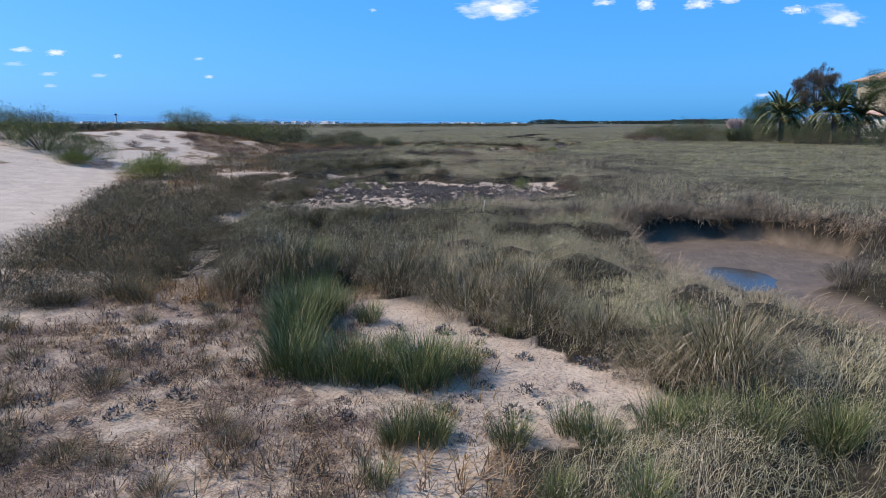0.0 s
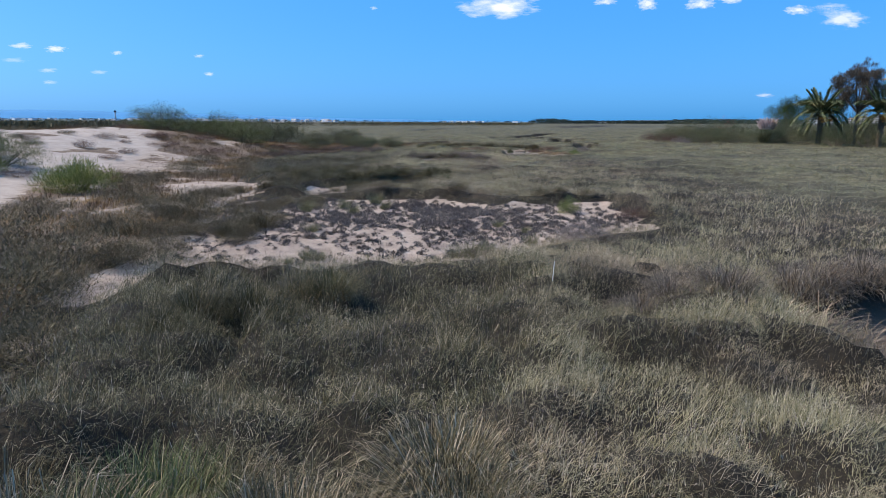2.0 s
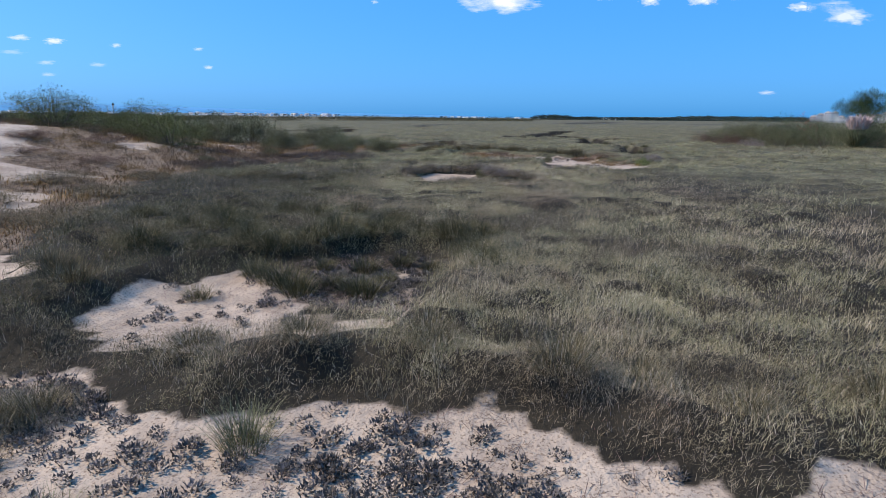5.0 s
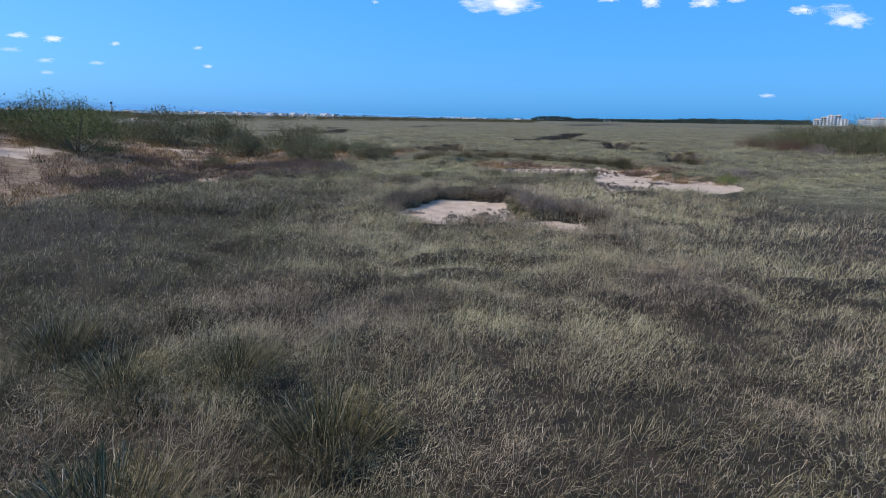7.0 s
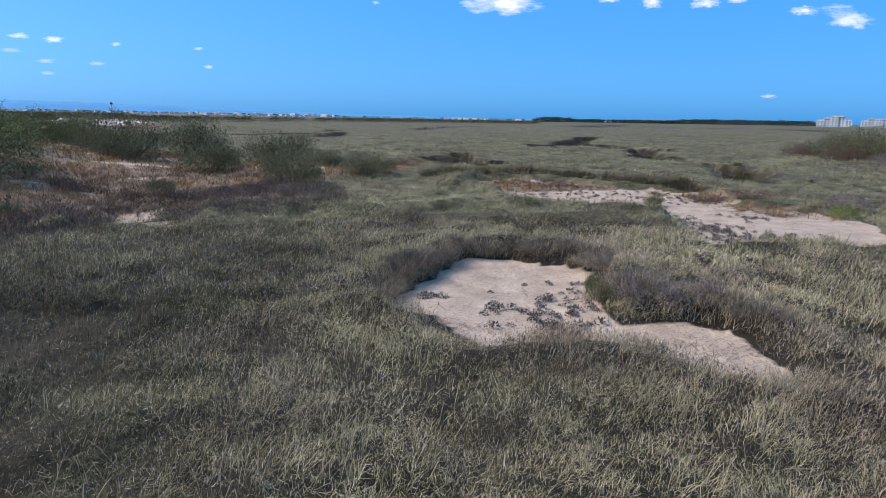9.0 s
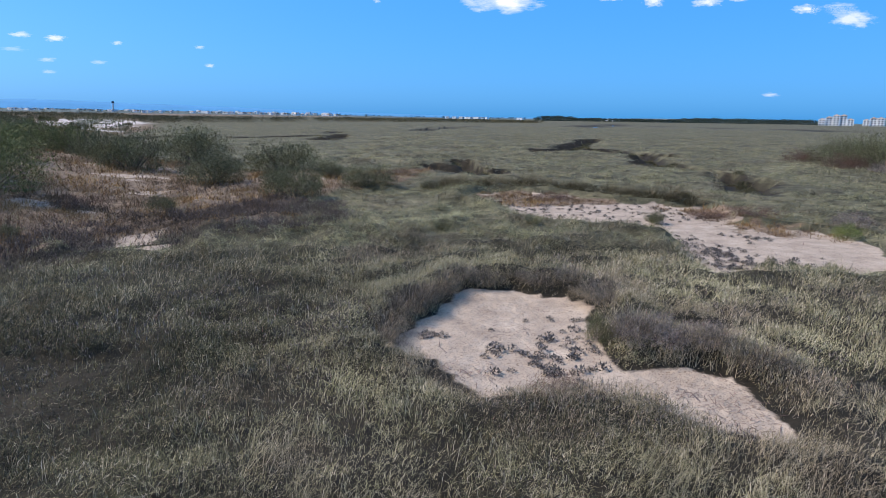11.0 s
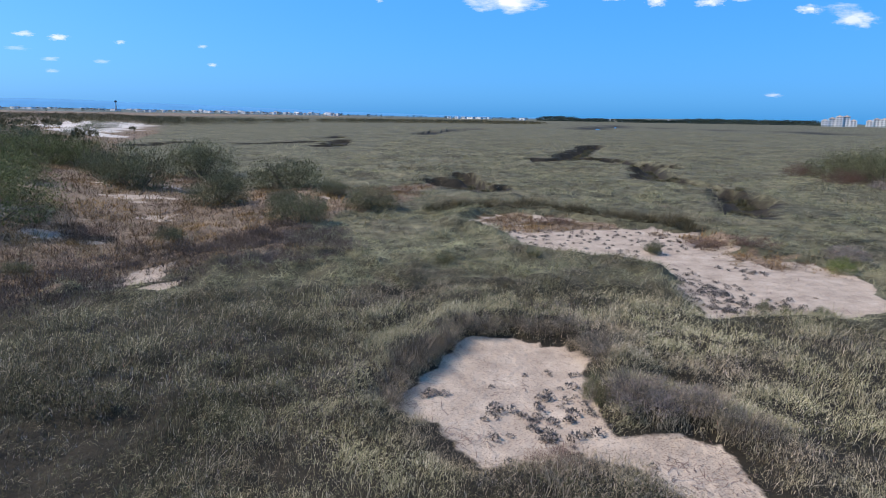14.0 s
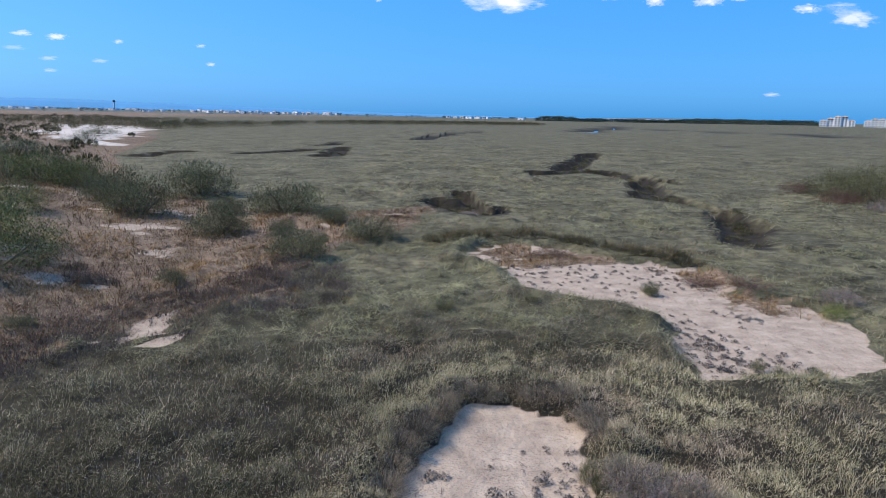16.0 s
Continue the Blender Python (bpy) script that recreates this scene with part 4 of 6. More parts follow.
def clumps(spots, meshes, label, group, jitter=0.0):
    for k, (x, y, s) in enumerate(spots):
        ob = new("grass_clump", meshes[k % len(meshes)])
        x, y = x + rng.normal(0, jitter), y + rng.normal(0, jitter)
        ob.matrix_basis = pose(x, y, at(x, y), 0, 0, float(rng.uniform(0, 360)))
        ob.scale = (s, s, s * float(rng.uniform(0.85, 1.15)))
        tagged(ob, label, "grass clump", group)


def tussock_meshes(mat, old=M_STRAW_GREY):
    """A broad hummock: upright blades, and a skirt of older ones falling outwards."""
    out = []
    for name, n, inner, lo, hi, lean, bend, m in (("tuft", 760, 0.0, 0.24, 0.58, 0.6, 1.7, mat), ("skirt", 320, 0.55, 0.35, 0.65, 1.0, 1.4, old)):
        r, t = 0.33 * (inner + (1 - inner) * np.sqrt(rng.random(n))), rng.uniform(0, 6.283, n)
        base = np.stack([r * np.cos(t), r * np.sin(t), 0.17 * (1 - (r / 0.35) ** 2) - 0.03], -1)
        v, f = blades(base, t + rng.normal(0, 0.5, n), np.abs(rng.normal(0.1, 0.1, n)) + lean * r / 0.33, np.abs(rng.normal(bend, 0.4, n)), rng.uniform(lo, hi, n), rng.uniform(0.0024, 0.0046, n), 2)
        out.append(tri_mesh(name, v, f, m))
    return out


TUSSOCKS = [tussock_meshes(M_TUSSOCK) for _ in range(3)]
# dark blades and skirt: the low-lit look is in the colour
RUSH_TUSSOCKS = [tussock_meshes(M_SEDGE, M_SHADED_RUSH) for _ in range(3)]
GREY_TUSSOCKS = [tussock_meshes(M_GREY_TUSSOCK) for _ in range(3)]


def tussocks(spots, meshes, label, group):
    for k, (x, y, s) in enumerate(spots):
        ob = thing("grass_tussock", x, y, at(x, y), label, "grass tussock", group, float(rng.uniform(0, 360)))
        ob.scale = (s, s, s * float(rng.uniform(0.8, 1.1)))
        part("tuft", meshes[k % 3][0], None, ob)
        part("skirt", meshes[k % 3][1], None, ob, "skirt of older fallen blades")


def row(points, step, size, spread):
    """Spots along a line."""
    out = []
    for (ax, ay), (bx, by) in zip(points, points[1:]):
        n = max(1, int(math.hypot(bx - ax, by - ay) / step))
        out += [(ax + (bx - ax) * k / n + rng.normal(0, spread), ay + (by - ay) * k / n + rng.normal(0, spread), size * float(rng.uniform(0.8, 1.25))) for k in range(n)]
    return out


tussocks(row([(-2.9, 9.3), (-1.3, 9.7), (-0.3, 9.2), (0.5, 8.3), (1.1, 7.3), (1.7, 6.6), (2.2, 6.1), (2.7, 5.2), (2.7, 4.6)], 0.5, 1.05, 0.15) + row([(-2.8, 10.6), (-0.6, 10.4), (1.0, 9.2), (3.0, 7.0)], 1.0, 1.1, 0.4),
         TUSSOCKS, "large olive grass tussock overhanging the sand", "large tussocks")
# dark tussocks paint in shade in the hollows and behind the broad sand
tussocks(row([(-6.6, 32.6), (-5.6, 32.9), (-4.2, 33.5), (-2.8, 34.0), (-1.6, 34.1), (-0.4, 33.6), (-0.4, 32.4), (-0.7, 31.2)], 0.42, 0.85, 0.15) + row([(-7.4, 34.4), (-5.4, 34.8), (-3.2, 35.2), (-1.2, 35.4)], 0.6, 0.85, 0.45)
         + row([(-7.2, 36.4), (-4.8, 36.8), (-2.4, 37.0)], 0.8, 0.8, 0.5) + row([(-3.8, 13.6), (-2.6, 14.4), (-1.2, 14.6)], 0.4, 0.75, 0.3)
         + row([(-2.2, 66.2), (-0.3, 67.6), (2.0, 68.0), (3.6, 66.6), (4.9, 65.3), (6.3, 64.2), (8.1, 62.8)], 0.6, 0.85, 0.25),
         RUSH_TUSSOCKS, "rush tussock with shade in its dark colour", "rush tussocks")
tussocks(row([(-5.6, 26.2), (-3.4, 27.6), (-1.4, 28.0), (0.6, 27.0), (2.6, 26.9), (4.8, 26.9)], 0.7, 0.75, 0.2),
         TUSSOCKS, "olive grass tussock at the rim of the sand", "large tussocks")
tussocks(row([(-3.0, 46.8), (-2.5, 48.4), (-1.8, 50.0), (-0.6, 50.3), (0.5, 49.8), (0.9, 48.9), (0.8, 48.0)], 0.42, 0.72, 0.08) + row([(1.0, 46.7), (1.9, 46.3), (2.4, 45.4)], 0.5, 0.7, 0.08)
         + row([(2.0, 14.4), (3.2, 14.9), (4.2, 15.5), (5.6, 15.95), (8.0, 15.9), (9.2, 14.4)], 0.6, 0.9, 0.12) + row([(6.9, 10.2), (7.9, 11.2)], 0.6, 0.8, 0.1),
         GREY_TUSSOCKS, "grey-brown grass tussock on a bank", "grey tussocks")
clumps(row([(-2.3, 10.4), (-1.75, 8.4), (-1.5, 6.6), (-1.25, 5.8)], 0.17, 0.78, 0.18) + row([(-1.2, 5.75), (-0.5, 5.7), (0.3, 5.9)], 0.14, 0.7, 0.1),
       GREEN_CLUMPS, "lush green grass clump growing out of sand", "green grass clumps")
clumps(row([(-0.6, 4.1), (0.0, 4.6), (0.5, 4.3), (0.9, 3.7)], 0.2, 0.46, 0.2) + row([(1.05, 4.5), (1.7, 4.35), (2.4, 4.3), (3.4, 4.5)], 0.18, 0.56, 0.16),
       GREEN_CLUMPS, "green grass clump on the sandy ground", "green grass clumps")
clumps([(-0.5, 6.6, 0.5), (-0.9, 7.6, 0.55), (2.4, 6.2, 0.8), (0.8, 7.1, 0.4)], GREEN_CLUMPS, "small bright green grass clump on bare sand", "green grass clumps")
clumps([(-3.4, 31.1, 1.0), (-3.7, 31.3, 0.9), (-2.2, 30.8, 0.95), (-2.4, 31.0, 0.8), (-4.1, 31.8, 0.9), (-2.4, 32.3, 0.8), (-1.8, 32.7, 0.7), (-0.6, 33.1, 0.8), (-2.8, 31.4, 0.7), (-3.2, 30.8, 0.9), (-2.0, 31.6, 0.6), (-4.6, 30.6, 0.7), (-3.1, 32.4, 0.6), (-1.3, 32.2, 0.6)],
       RUSH_CLUMPS, "dark olive rush clump on peaty soil", "rush clumps")
clumps([(-3.2, 5.6, 0.6), (-2.6, 7.2, 0.7), (-3.8, 7.6, 0.6), (-2.0, 5.0, 0.5), (-4.4, 6.4, 0.6), (-3.0, 8.2, 0.6), (-1.7, 4.5, 0.45), (-2.4, 6.2, 0.4), (-5.2, 7.4, 0.7), (-4.0, 5.2, 0.6), (-1.0, 4.6, 0.4), (-3.5, 6.5, 0.5)], DARK_CLUMPS, "dry brown grass clump on litter-strewn sand", "brown tussocks", 0.1)
clumps([(-3.0, 18.4, 0.4)]
       + [(-3.1, 18.6, 0.45), (-2.8, 18.4, 0.5), (-3.3, 18.0, 0.4), (-0.2, 18.5, 0.75), (0.1, 18.2, 0.8), (0.4, 18.4, 0.75), (-3.6, 21.5, 0.6), (-2.6, 26.4, 0.8), (-3.4, 25.2, 0.7)]
       + [(-3.0, 24.2, 0.7), (-4.4, 24.6, 0.8), (-2.2, 25.2, 0.6), (0.9, 22.4, 0.5), (1.5, 21.6, 0.45), (1.4, 20.0, 0.6), (0.7, 56.7, 0.8), (-2.0, 56.0, 0.9), (4.9, 58.6, 0.9)],
       OLIVE_CLUMPS, "olive grass clump on sand beside the marsh", "olive grass clumps")
# dark clumps supply the bank's shadow tone by their colour
clumps(row([(-2.4, 65.6), (-0.3, 67.2), (2.0, 67.6), (3.6, 66.2), (4.9, 64.9), (6.3, 63.8), (8.2, 62.4)], 0.4, 1.5, 0.2), DARK_CLUMPS, "overhanging tussock coloured dark for the shaded bank of the sand patch", "brown tussocks")
clumps(row([(-5.4, 20.6), (-5.2, 21.6), (-5.4, 23.2)], 0.25, 1.0, 0.25) + row([(-6.9, 19.6), (-7.2, 22.0), (-7.0, 24.4)], 0.35, 1.1, 0.35)
       + row([(-8.7, 25.6), (-7.6, 28.6), (-6.0, 29.6), (-7.5, 31.5)], 0.5, 1.0, 0.4) + row([(-4.3, 8.8), (-5.2, 8.4), (-5.9, 8.8)], 0.3, 0.8, 0.2)
       + row([(-3.4, 4.4), (-2.4, 4.0), (-1.6, 4.3)], 0.3, 0.5, 0.2),
       DARK_CLUMPS, "dark brown tussock on sandy dune foot", "brown tussocks")


def stake(x, y):
    """A thin pale stick, pushed into the marsh."""
    bm = bmesh.new()
    limb(bm, (0, 0, -0.2), (0.01, 0.0, 0.26), 0.006, 0.005, 8)
    me = bpy.data.meshes.new("stake")
    bm.to_mesh(me)
    bm.free()
    me.materials.append(M_WHITE)
    ob = new("stake", me)
    ob.matrix_basis = pose(x, y, at(x, y), 3, 2, 0)
    tagged(ob, "thin pale stake standing in the marsh grass", "stake")


stake(1.0, 15.05)

BANK_CLUMPS = [clump_mesh(170, 0.4, 0.3, 0.011, M_SEDGE, 0.9) for _ in range(3)]
for pts, half in CREEKS[:11]:
    for side in (-1.0, 1.15):
        clumps([(x + side * half * 0.5, y + side * 0.8 * half, s) for x, y, s in row(pts, 1.3, 0.9, 0.5)], BANK_CLUMPS, "dark sedge tuft on the rim of a marsh creek", "creek tufts")


# ---------------------------------------------------------------- small plants on the sand
def sea_plant_mesh(k, n, broad):
    t, r = rng.uniform(0, 6.283, n), 0.075 * rng.random(n) ** 0.8
    base = np.stack([r * np.cos(t) * (1 + 0.12 * (k % 3)), r * np.sin(t), rng.uniform(-0.01, 0.06, n) * (1 - (r / 0.09) ** 2)], -1)
    v, f = blades(base, t + rng.normal(0, 0.6, n), rng.uniform(0.1, 1.3, n), rng.normal(0.2, 0.3, n), rng.uniform(0.015, 0.036, n), broad * rng.uniform(0.008, 0.013, n), 1)
    return tri_mesh("sea_plant", v, f, M_SEA)


SEA_MESHES = [sea_plant_mesh(k, 120, 1.5) for k in range(6)]
SEA_SIMPLE = [sea_plant_mesh(k, 62, 1.8) for k in range(6)]


def sea_spots():
    """Spots for the low plants: thick at the back of the planted patch, thin at its front, a few groups elsewhere."""
    x, y = rng.uniform(-7, 5.2, 9000), rng.uniform(16.5, 28.5, 9000)
    inside = polygon(x, y, PLANTED) < -0.1
    want = (0.08 + 0.34 * ss((y - 18.8) / 4.5)) * (0.45 + 0.8 * ss((fbm(x / 1.3, y / 1.3, 3) - 0.36) / 0.25)) * np.interp(x, [-6, -3, 1, 5], [0.8, 1, 1, 0.6])
    keep = inside & (rng.random(9000) < want * 1.9)
    out = [np.stack([x[keep], y[keep]], -1)]
    for cx, cy, sx, sy, n in ((-0.2, 46.7, 0.45, 0.9, 46), (-1.0, 46.2, 0.6, 0.4, 20), (-2.0, 47.2, 0.15, 0.12, 6), (4.7, 53.2, 0.5, 1.3, 110), (5.6, 52.2, 0.8, 0.5, 50), (2.2, 61.5, 1.5, 1.6, 150), (6.0, 60.5, 1.2, 1.2, 60),
                              (6.6, 55.8, 0.5, 0.4, 14), (-2.2, 31.9, 0.75, 0.8, 260), (-3.6, 30.2, 0.9, 0.7, 60), (0.9, 6.4, 0.7, 1.0, 34), (-2.9, 6.6, 1.3, 1.4, 60), (0.2, 5.0, 0.8, 0.5, 20), (-9.6, 54.6, 0.7, 0.5, 24), (-13.5, 62.5, 1.2, 1.0, 24)):
        out.append(np.stack([rng.normal(cx, sx, n), rng.normal(cy, sy, n)], -1))
    return np.concatenate(out)


def sea_plants():
    spots = sea_spots()
    rng.shuffle(spots)
    sand = masks(spots[:, 0], spots[:, 1])[0]
    spots = spots[(sand > 0.35) | (polygon(spots[:, 0], spots[:, 1], SOIL) < 0)]
    z = height(spots[:, 0], spots[:, 1])
    near = view_distance(spots[:, 0], spots[:, 1])
    order = np.argsort(near)
    rest = []
    for k, i in enumerate(order):
        x, y = spots[i]
        s, turn = float(0.75 + 0.85 * rng.random() ** 1.6), float(rng.uniform(0, 360))
        if k < 300:
            ob = new("sea_plant", SEA_MESHES[k % 6])
            ob.matrix_basis = pose(x, y, z[i], 0, 0, turn)
            ob.scale = (s, s, s)
            tagged(ob, "small dark grey-purple succulent plant on pale sand", "plant", "low plants on the sand")
        else:
            me = SEA_SIMPLE[k % 6]
            v = np.empty(len(me.vertices) * 3, np.float32)
            me.vertices.foreach_get("co", v)
            f = np.empty(len(me.loops), np.int32)
            me.loops.foreach_get("vertex_index", f)
            c, q = math.cos(turn), math.sin(turn)
            v = v.reshape(-1, 3) * s @ np.array([[c, q, 0], [-q, c, 0], [0, 0, 1]])
            rest.append((v + np.array([x, y, z[i]]), f.reshape(-1, 3)))
    if rest:
        ob = new("sea_plants", tri_mesh("sea_plants", *joined(rest), M_SEA))
        tagged(ob, "scattered small grey-purple succulents on pale sand", "plants", kind="stuff")


sea_plants()


# ---------------------------------------------------------------- shrubs
def crown_mesh(name, mat, blobs, n, sprig, wide, joints=2, shell=0.45, up=0.35, droop=0.2):
    """Many small sprigs standing out of the given balls (x, y, z, radius)."""
    b = np.array(blobs, float)
    share = b[:, 3] ** 2
    k = rng.choice(len(b), n, p=share / share.sum())
    d = rng.normal(0, 1, (n, 3))
    d /= np.linalg.norm(d, axis=1)[:, None]
    r = b[k, 3] * (shell + (1 - shell) * rng.random(n) ** 0.6) * (0.85 + 0.3 * rng.random(n))
    base = b[k, :3] + d * r[:, None]
    base[:, 2] = np.maximum(base[:, 2], 0.02)
    out = d + rng.normal(0, 0.45, (n, 3)) + np.array([0, 0, up])
    out /= np.linalg.norm(out, axis=1)[:, None]
    v, f = blades(base, np.arctan2(out[:, 1], out[:, 0]), np.arccos(np.clip(out[:, 2], -1, 1)), np.abs(rng.normal(droop, 0.25, n)), sprig * rng.uniform(0.6, 1.3, n),
                  wide * rng.uniform(0.6, 1.4, n), joints, rng.uniform(0, 3.14, n))
    return tri_mesh(name, v, f, mat)


def stems_bmesh(blobs, thick):
    bm = bmesh.new()
    for x, y, z, r in blobs[::3]:
        foot = (x * 0.12, y * 0.12, -0.05)
        knee = (x * 0.5, y * 0.5, z * 0.55)
        limb(bm, foot, knee, thick, thick * 0.7, 5)
        limb(bm, knee, (x, y, z + r * 0.5), thick * 0.7, thick * 0.2, 5)
    return bm


def blob_set(n, flat=0.8):
    """Overlapping balls filling a bush one unit in radius and one high."""
    out = [(0, 0, 0.42, 0.40), (0.3, 0.1, 0.25, 0.3), (-0.3, -0.1, 0.25, 0.3), (0, 0.35, 0.22, 0.28), (0, -0.35, 0.22, 0.28)]
    for k in range(9):
        t = 6.283 * k / 9 + 0.3 * rng.random()
        out.append((0.6 * math.cos(t), 0.6 * math.sin(t), 0.14, rng.uniform(0.22, 0.32)))
    for k in range(n):
        t, r = 6.283 * (k * 0.618 + 0.3 * rng.random()), 0.78 * math.sqrt((k + 0.5) / n)
        q = rng.uniform(0.17, 0.32)
        out.append((r * math.cos(t), r * math.sin(t), rng.uniform(0.12, 0.26) + 0.55 * flat * (1 - r * r) * rng.random(), q))
    return out


def bush_proto(mat, n, sprig, wide, blob_count=8, up=0.35, stems=0.014, droop=0.2):
    """A bush one unit in radius and one high: its stems and its crown."""
    blobs = blob_set(blob_count)
    me = bpy.data.meshes.new("trunk")
    bm = stems_bmesh(blobs, stems)
    bm.to_mesh(me)
    bm.free()
    me.materials.append(M_BARK)
    return me, crown_mesh("crown", mat, blobs, n, sprig, wide, 1, 0.3, up, droop)


def bush(proto, x, y, radius, tall, label, group, name="bush", lift=0.0):
    ob = thing(name, x, y, at(x, y) + lift, label, "bush", group, float(rng.uniform(0, 360)))
    ob.scale = (radius * float(rng.uniform(0.9, 1.1)), radius, tall)
    part("trunk", proto[0], None, ob)
    part("crown", proto[1], None, ob)
    return ob


FINE_DARK = [bush_proto(M_DARK, 10000, 0.07, 0.0085, 22, 0.8) for _ in range(3)]
FINE_GREEN = [bush_proto(M_BUSH, 5000, 0.09, 0.016, 12, 0.6) for _ in range(2)]
FINE_BRIGHT = [bush_proto(M_BRIGHT, 11000, 0.10, 0.009, 18, 1.0)]
FINE_SALT = [bush_proto(M_SALT, 5000, 0.09, 0.015, 12, 0.5)]
BIG_GREEN = [bush_proto(M_DUNE_BUSH, 16000, 0.034, 0.013, 36, 0.5) for _ in range(2)]
BIG_OLIVE = [bush_proto(M_HEDGE, 13000, 0.04, 0.018, 34, 0.5) for _ in range(3)]
FAR_GREEN = [bush_proto(M_HEDGE_DARK, 6500, 0.035, 0.018, 30, 0.5) for _ in range(2)]
FAR_OLIVE = [bush_proto(M_HEDGE, 6500, 0.035, 0.017, 30, 0.6) for _ in range(2)]
FAR_RED = [bush_proto(M_RED, 5000, 0.06, 0.013, 20, 0.7)]
FINE_OLIVE = [bush_proto(M_HEDGE, 5000, 0.11, 0.012, 14, 1.0)]
FAR_GREY = [bush_proto(M_SALT, 3000, 0.09, 0.03, 12)]

DUNE_FOOT = [(-5.2, 9.8, 0.7, 0.5), (-6.3, 11.0, 0.9, 0.7), (-5.2, 11.8, 0.8, 0.55), (-7.3, 13.4, 1.2, 0.8), (-6.0, 14.4, 1.1, 0.65), (-8.5, 16.4, 1.3, 0.8), (-7.0, 17.3, 1.2, 0.6), (-9.6, 19.4, 1.3, 0.75),
             (-8.4, 21.0, 1.2, 0.6), (-11.0, 23.0, 1.05, 0.7), (-8.4, 24.0, 1.1, 0.55), (-10.4, 26.2, 1.3, 0.65), (-12.0, 30.0, 1.3, 0.6), (-3.5, 4.3, 0.5, 0.4)]
DUNE_FOOT += [(-7.0, 33.5, 1.1, 0.5), (-9.6, 36.0, 1.3, 0.55), (-5.3, 21.4, 0.6, 0.45), (-6.4, 20.2, 0.8, 0.5), (-6.9, 22.7, 0.9, 0.55), (-5.4, 24.3, 0.5, 0.4), (-7.9, 28.0, 0.8, 0.45), (-6.3, 29.4, 0.6, 0.35),
              (-4.3, 25.3, 0.45, 0.3), (-12.9, 33.0, 1.3, 0.6), (-11.4, 35.5, 1.3, 0.55), (-13.6, 38.5, 1.3, 0.6), (-11.6, 41.0, 1.3, 0.55), (-14.6, 43.5, 1.4, 0.6), (-12.6, 46.0, 1.3, 0.5)]
DUNE_FOOT += [(-4.4, 10.6, 0.7, 0.5), (-6.9, 9.6, 0.8, 0.55), (-4.5, 12.8, 0.7, 0.45), (-5.5, 13.2, 0.8, 0.55), (-7.6, 11.6, 0.8, 0.55), (-6.6, 15.8, 0.9, 0.6), (-5.6, 8.6, 0.6, 0.4),
              (-5.9, 18.6, 0.7, 0.4), (-4.9, 20.0, 0.5, 0.35), (-6.2, 17.6, 0.6, 0.4),
              (-5.4, 22.4, 0.7, 0.5), (-6.2, 24.0, 0.8, 0.5), (-5.0, 21.0, 0.5, 0.35), (-4.7, 23.0, 0.45, 0.32), (-6.0, 21.2, 0.8, 0.5), (-5.6, 25.4, 0.7, 0.45), (-4.6, 26.0, 0.5, 0.35), (-7.6, 25.6, 0.9, 0.55), (-7.8, 22.6, 0.9, 0.55)]
for k, (x, y, r, h) in enumerate(DUNE_FOOT):
    r, h = (r * 1.25, h * 1.35) if 8 < y < 20 else (r, h)
    bush(FINE_DARK[k % 3], x, y, r, h, "low dark brown-green bush at the sandy dune foot", "dune foot bushes")
bush(FINE_BRIGHT[0], -13.4, 28.8, 1.75, 1.5, "feathery yellow-green bush beside the sand path", "dune bushes")
for x, y, r, h in ((-18.7, 32.6, 2.0, 1.7), (-21.5, 34.0, 2.4, 2.6), (-24.5, 36.0, 2.6, 2.3)):
    bush(BIG_GREEN[0], x, y, r, h, "large green bush on pale dune sand", "dune bushes")
bush(FINE_BRIGHT[0], -18.0, 30.7, 1.0, 0.9, "yellow-green bush at the rim of the dune", "dune bushes")
CREST = [(float(rng.uniform(-31, -17.5)), float(rng.uniform(39, 62)), float(rng.uniform(0.4, 0.9)), float(rng.uniform(0.3, 0.55))) for _ in range(34)]
for x, y, r, h in CREST:
    bush(FAR_RED[0] if rng.random() < 0.6 else FINE_DARK[0], x, y, r, h, "low brown bush scattered on the dune crest", "dune crest bushes")
for x, y, r, h in ((-16.6, 30.6, 0.8, 0.5), (-19.0, 48.5, 1.3, 0.5), (-16.0, 49.0, 1.1, 0.45), (-21.0, 52.0, 1.3, 0.6), (-18.4, 54.0, 1.4, 0.6), (-13.6, 57.5, 1.0, 0.5), (-22.5, 48.0, 1.0, 0.5)):
    bush(FAR_RED[0], x, y, r, h, "low reddish-brown bush on the dune", "dune bushes")
for k, (x, y, r, h) in enumerate([(-16.6, 57.6, 2.0, 2.0), (-19.6, 60.2, 2.2, 2.1), (-23.5, 58.5, 2.4, 2.2), (-27.6, 82.0, 2.6, 2.2), (-30.8, 83.3, 2.6, 2.4), (-34.5, 84.0, 2.6, 2.2), (-22.6, 67.0, 1.6, 1.5)]):
    bush(BIG_GREEN[k % 2], x, y, r * 1.25, h * 1.2, "large dense green bush on the dune", "dune bushes")
for k, (x, y, r, h) in enumerate([(-18.4, 70.9, 1.9, 2.1), (-19.2, 81.5, 2.7, 2.3), (-11.4, 74.3, 2.3, 1.7), (-12.8, 67.2, 1.55, 1.3), (-7.8, 62.2, 1.1, 1.1), (-5.5, 66.5, 1.3, 1.0), (-14.6, 73.6, 1.1, 0.9),
                                  (-21.6, 74.0, 1.6, 1.4), (-8.0, 70.4, 0.9, 0.8), (-9.6, 66.4, 0.7, 0.7)]):
    bush(BIG_OLIVE[k % 3], x, y, r * 1.25, h * 1.4, "feathery olive-green bush among dry dune grass", "dune bushes")
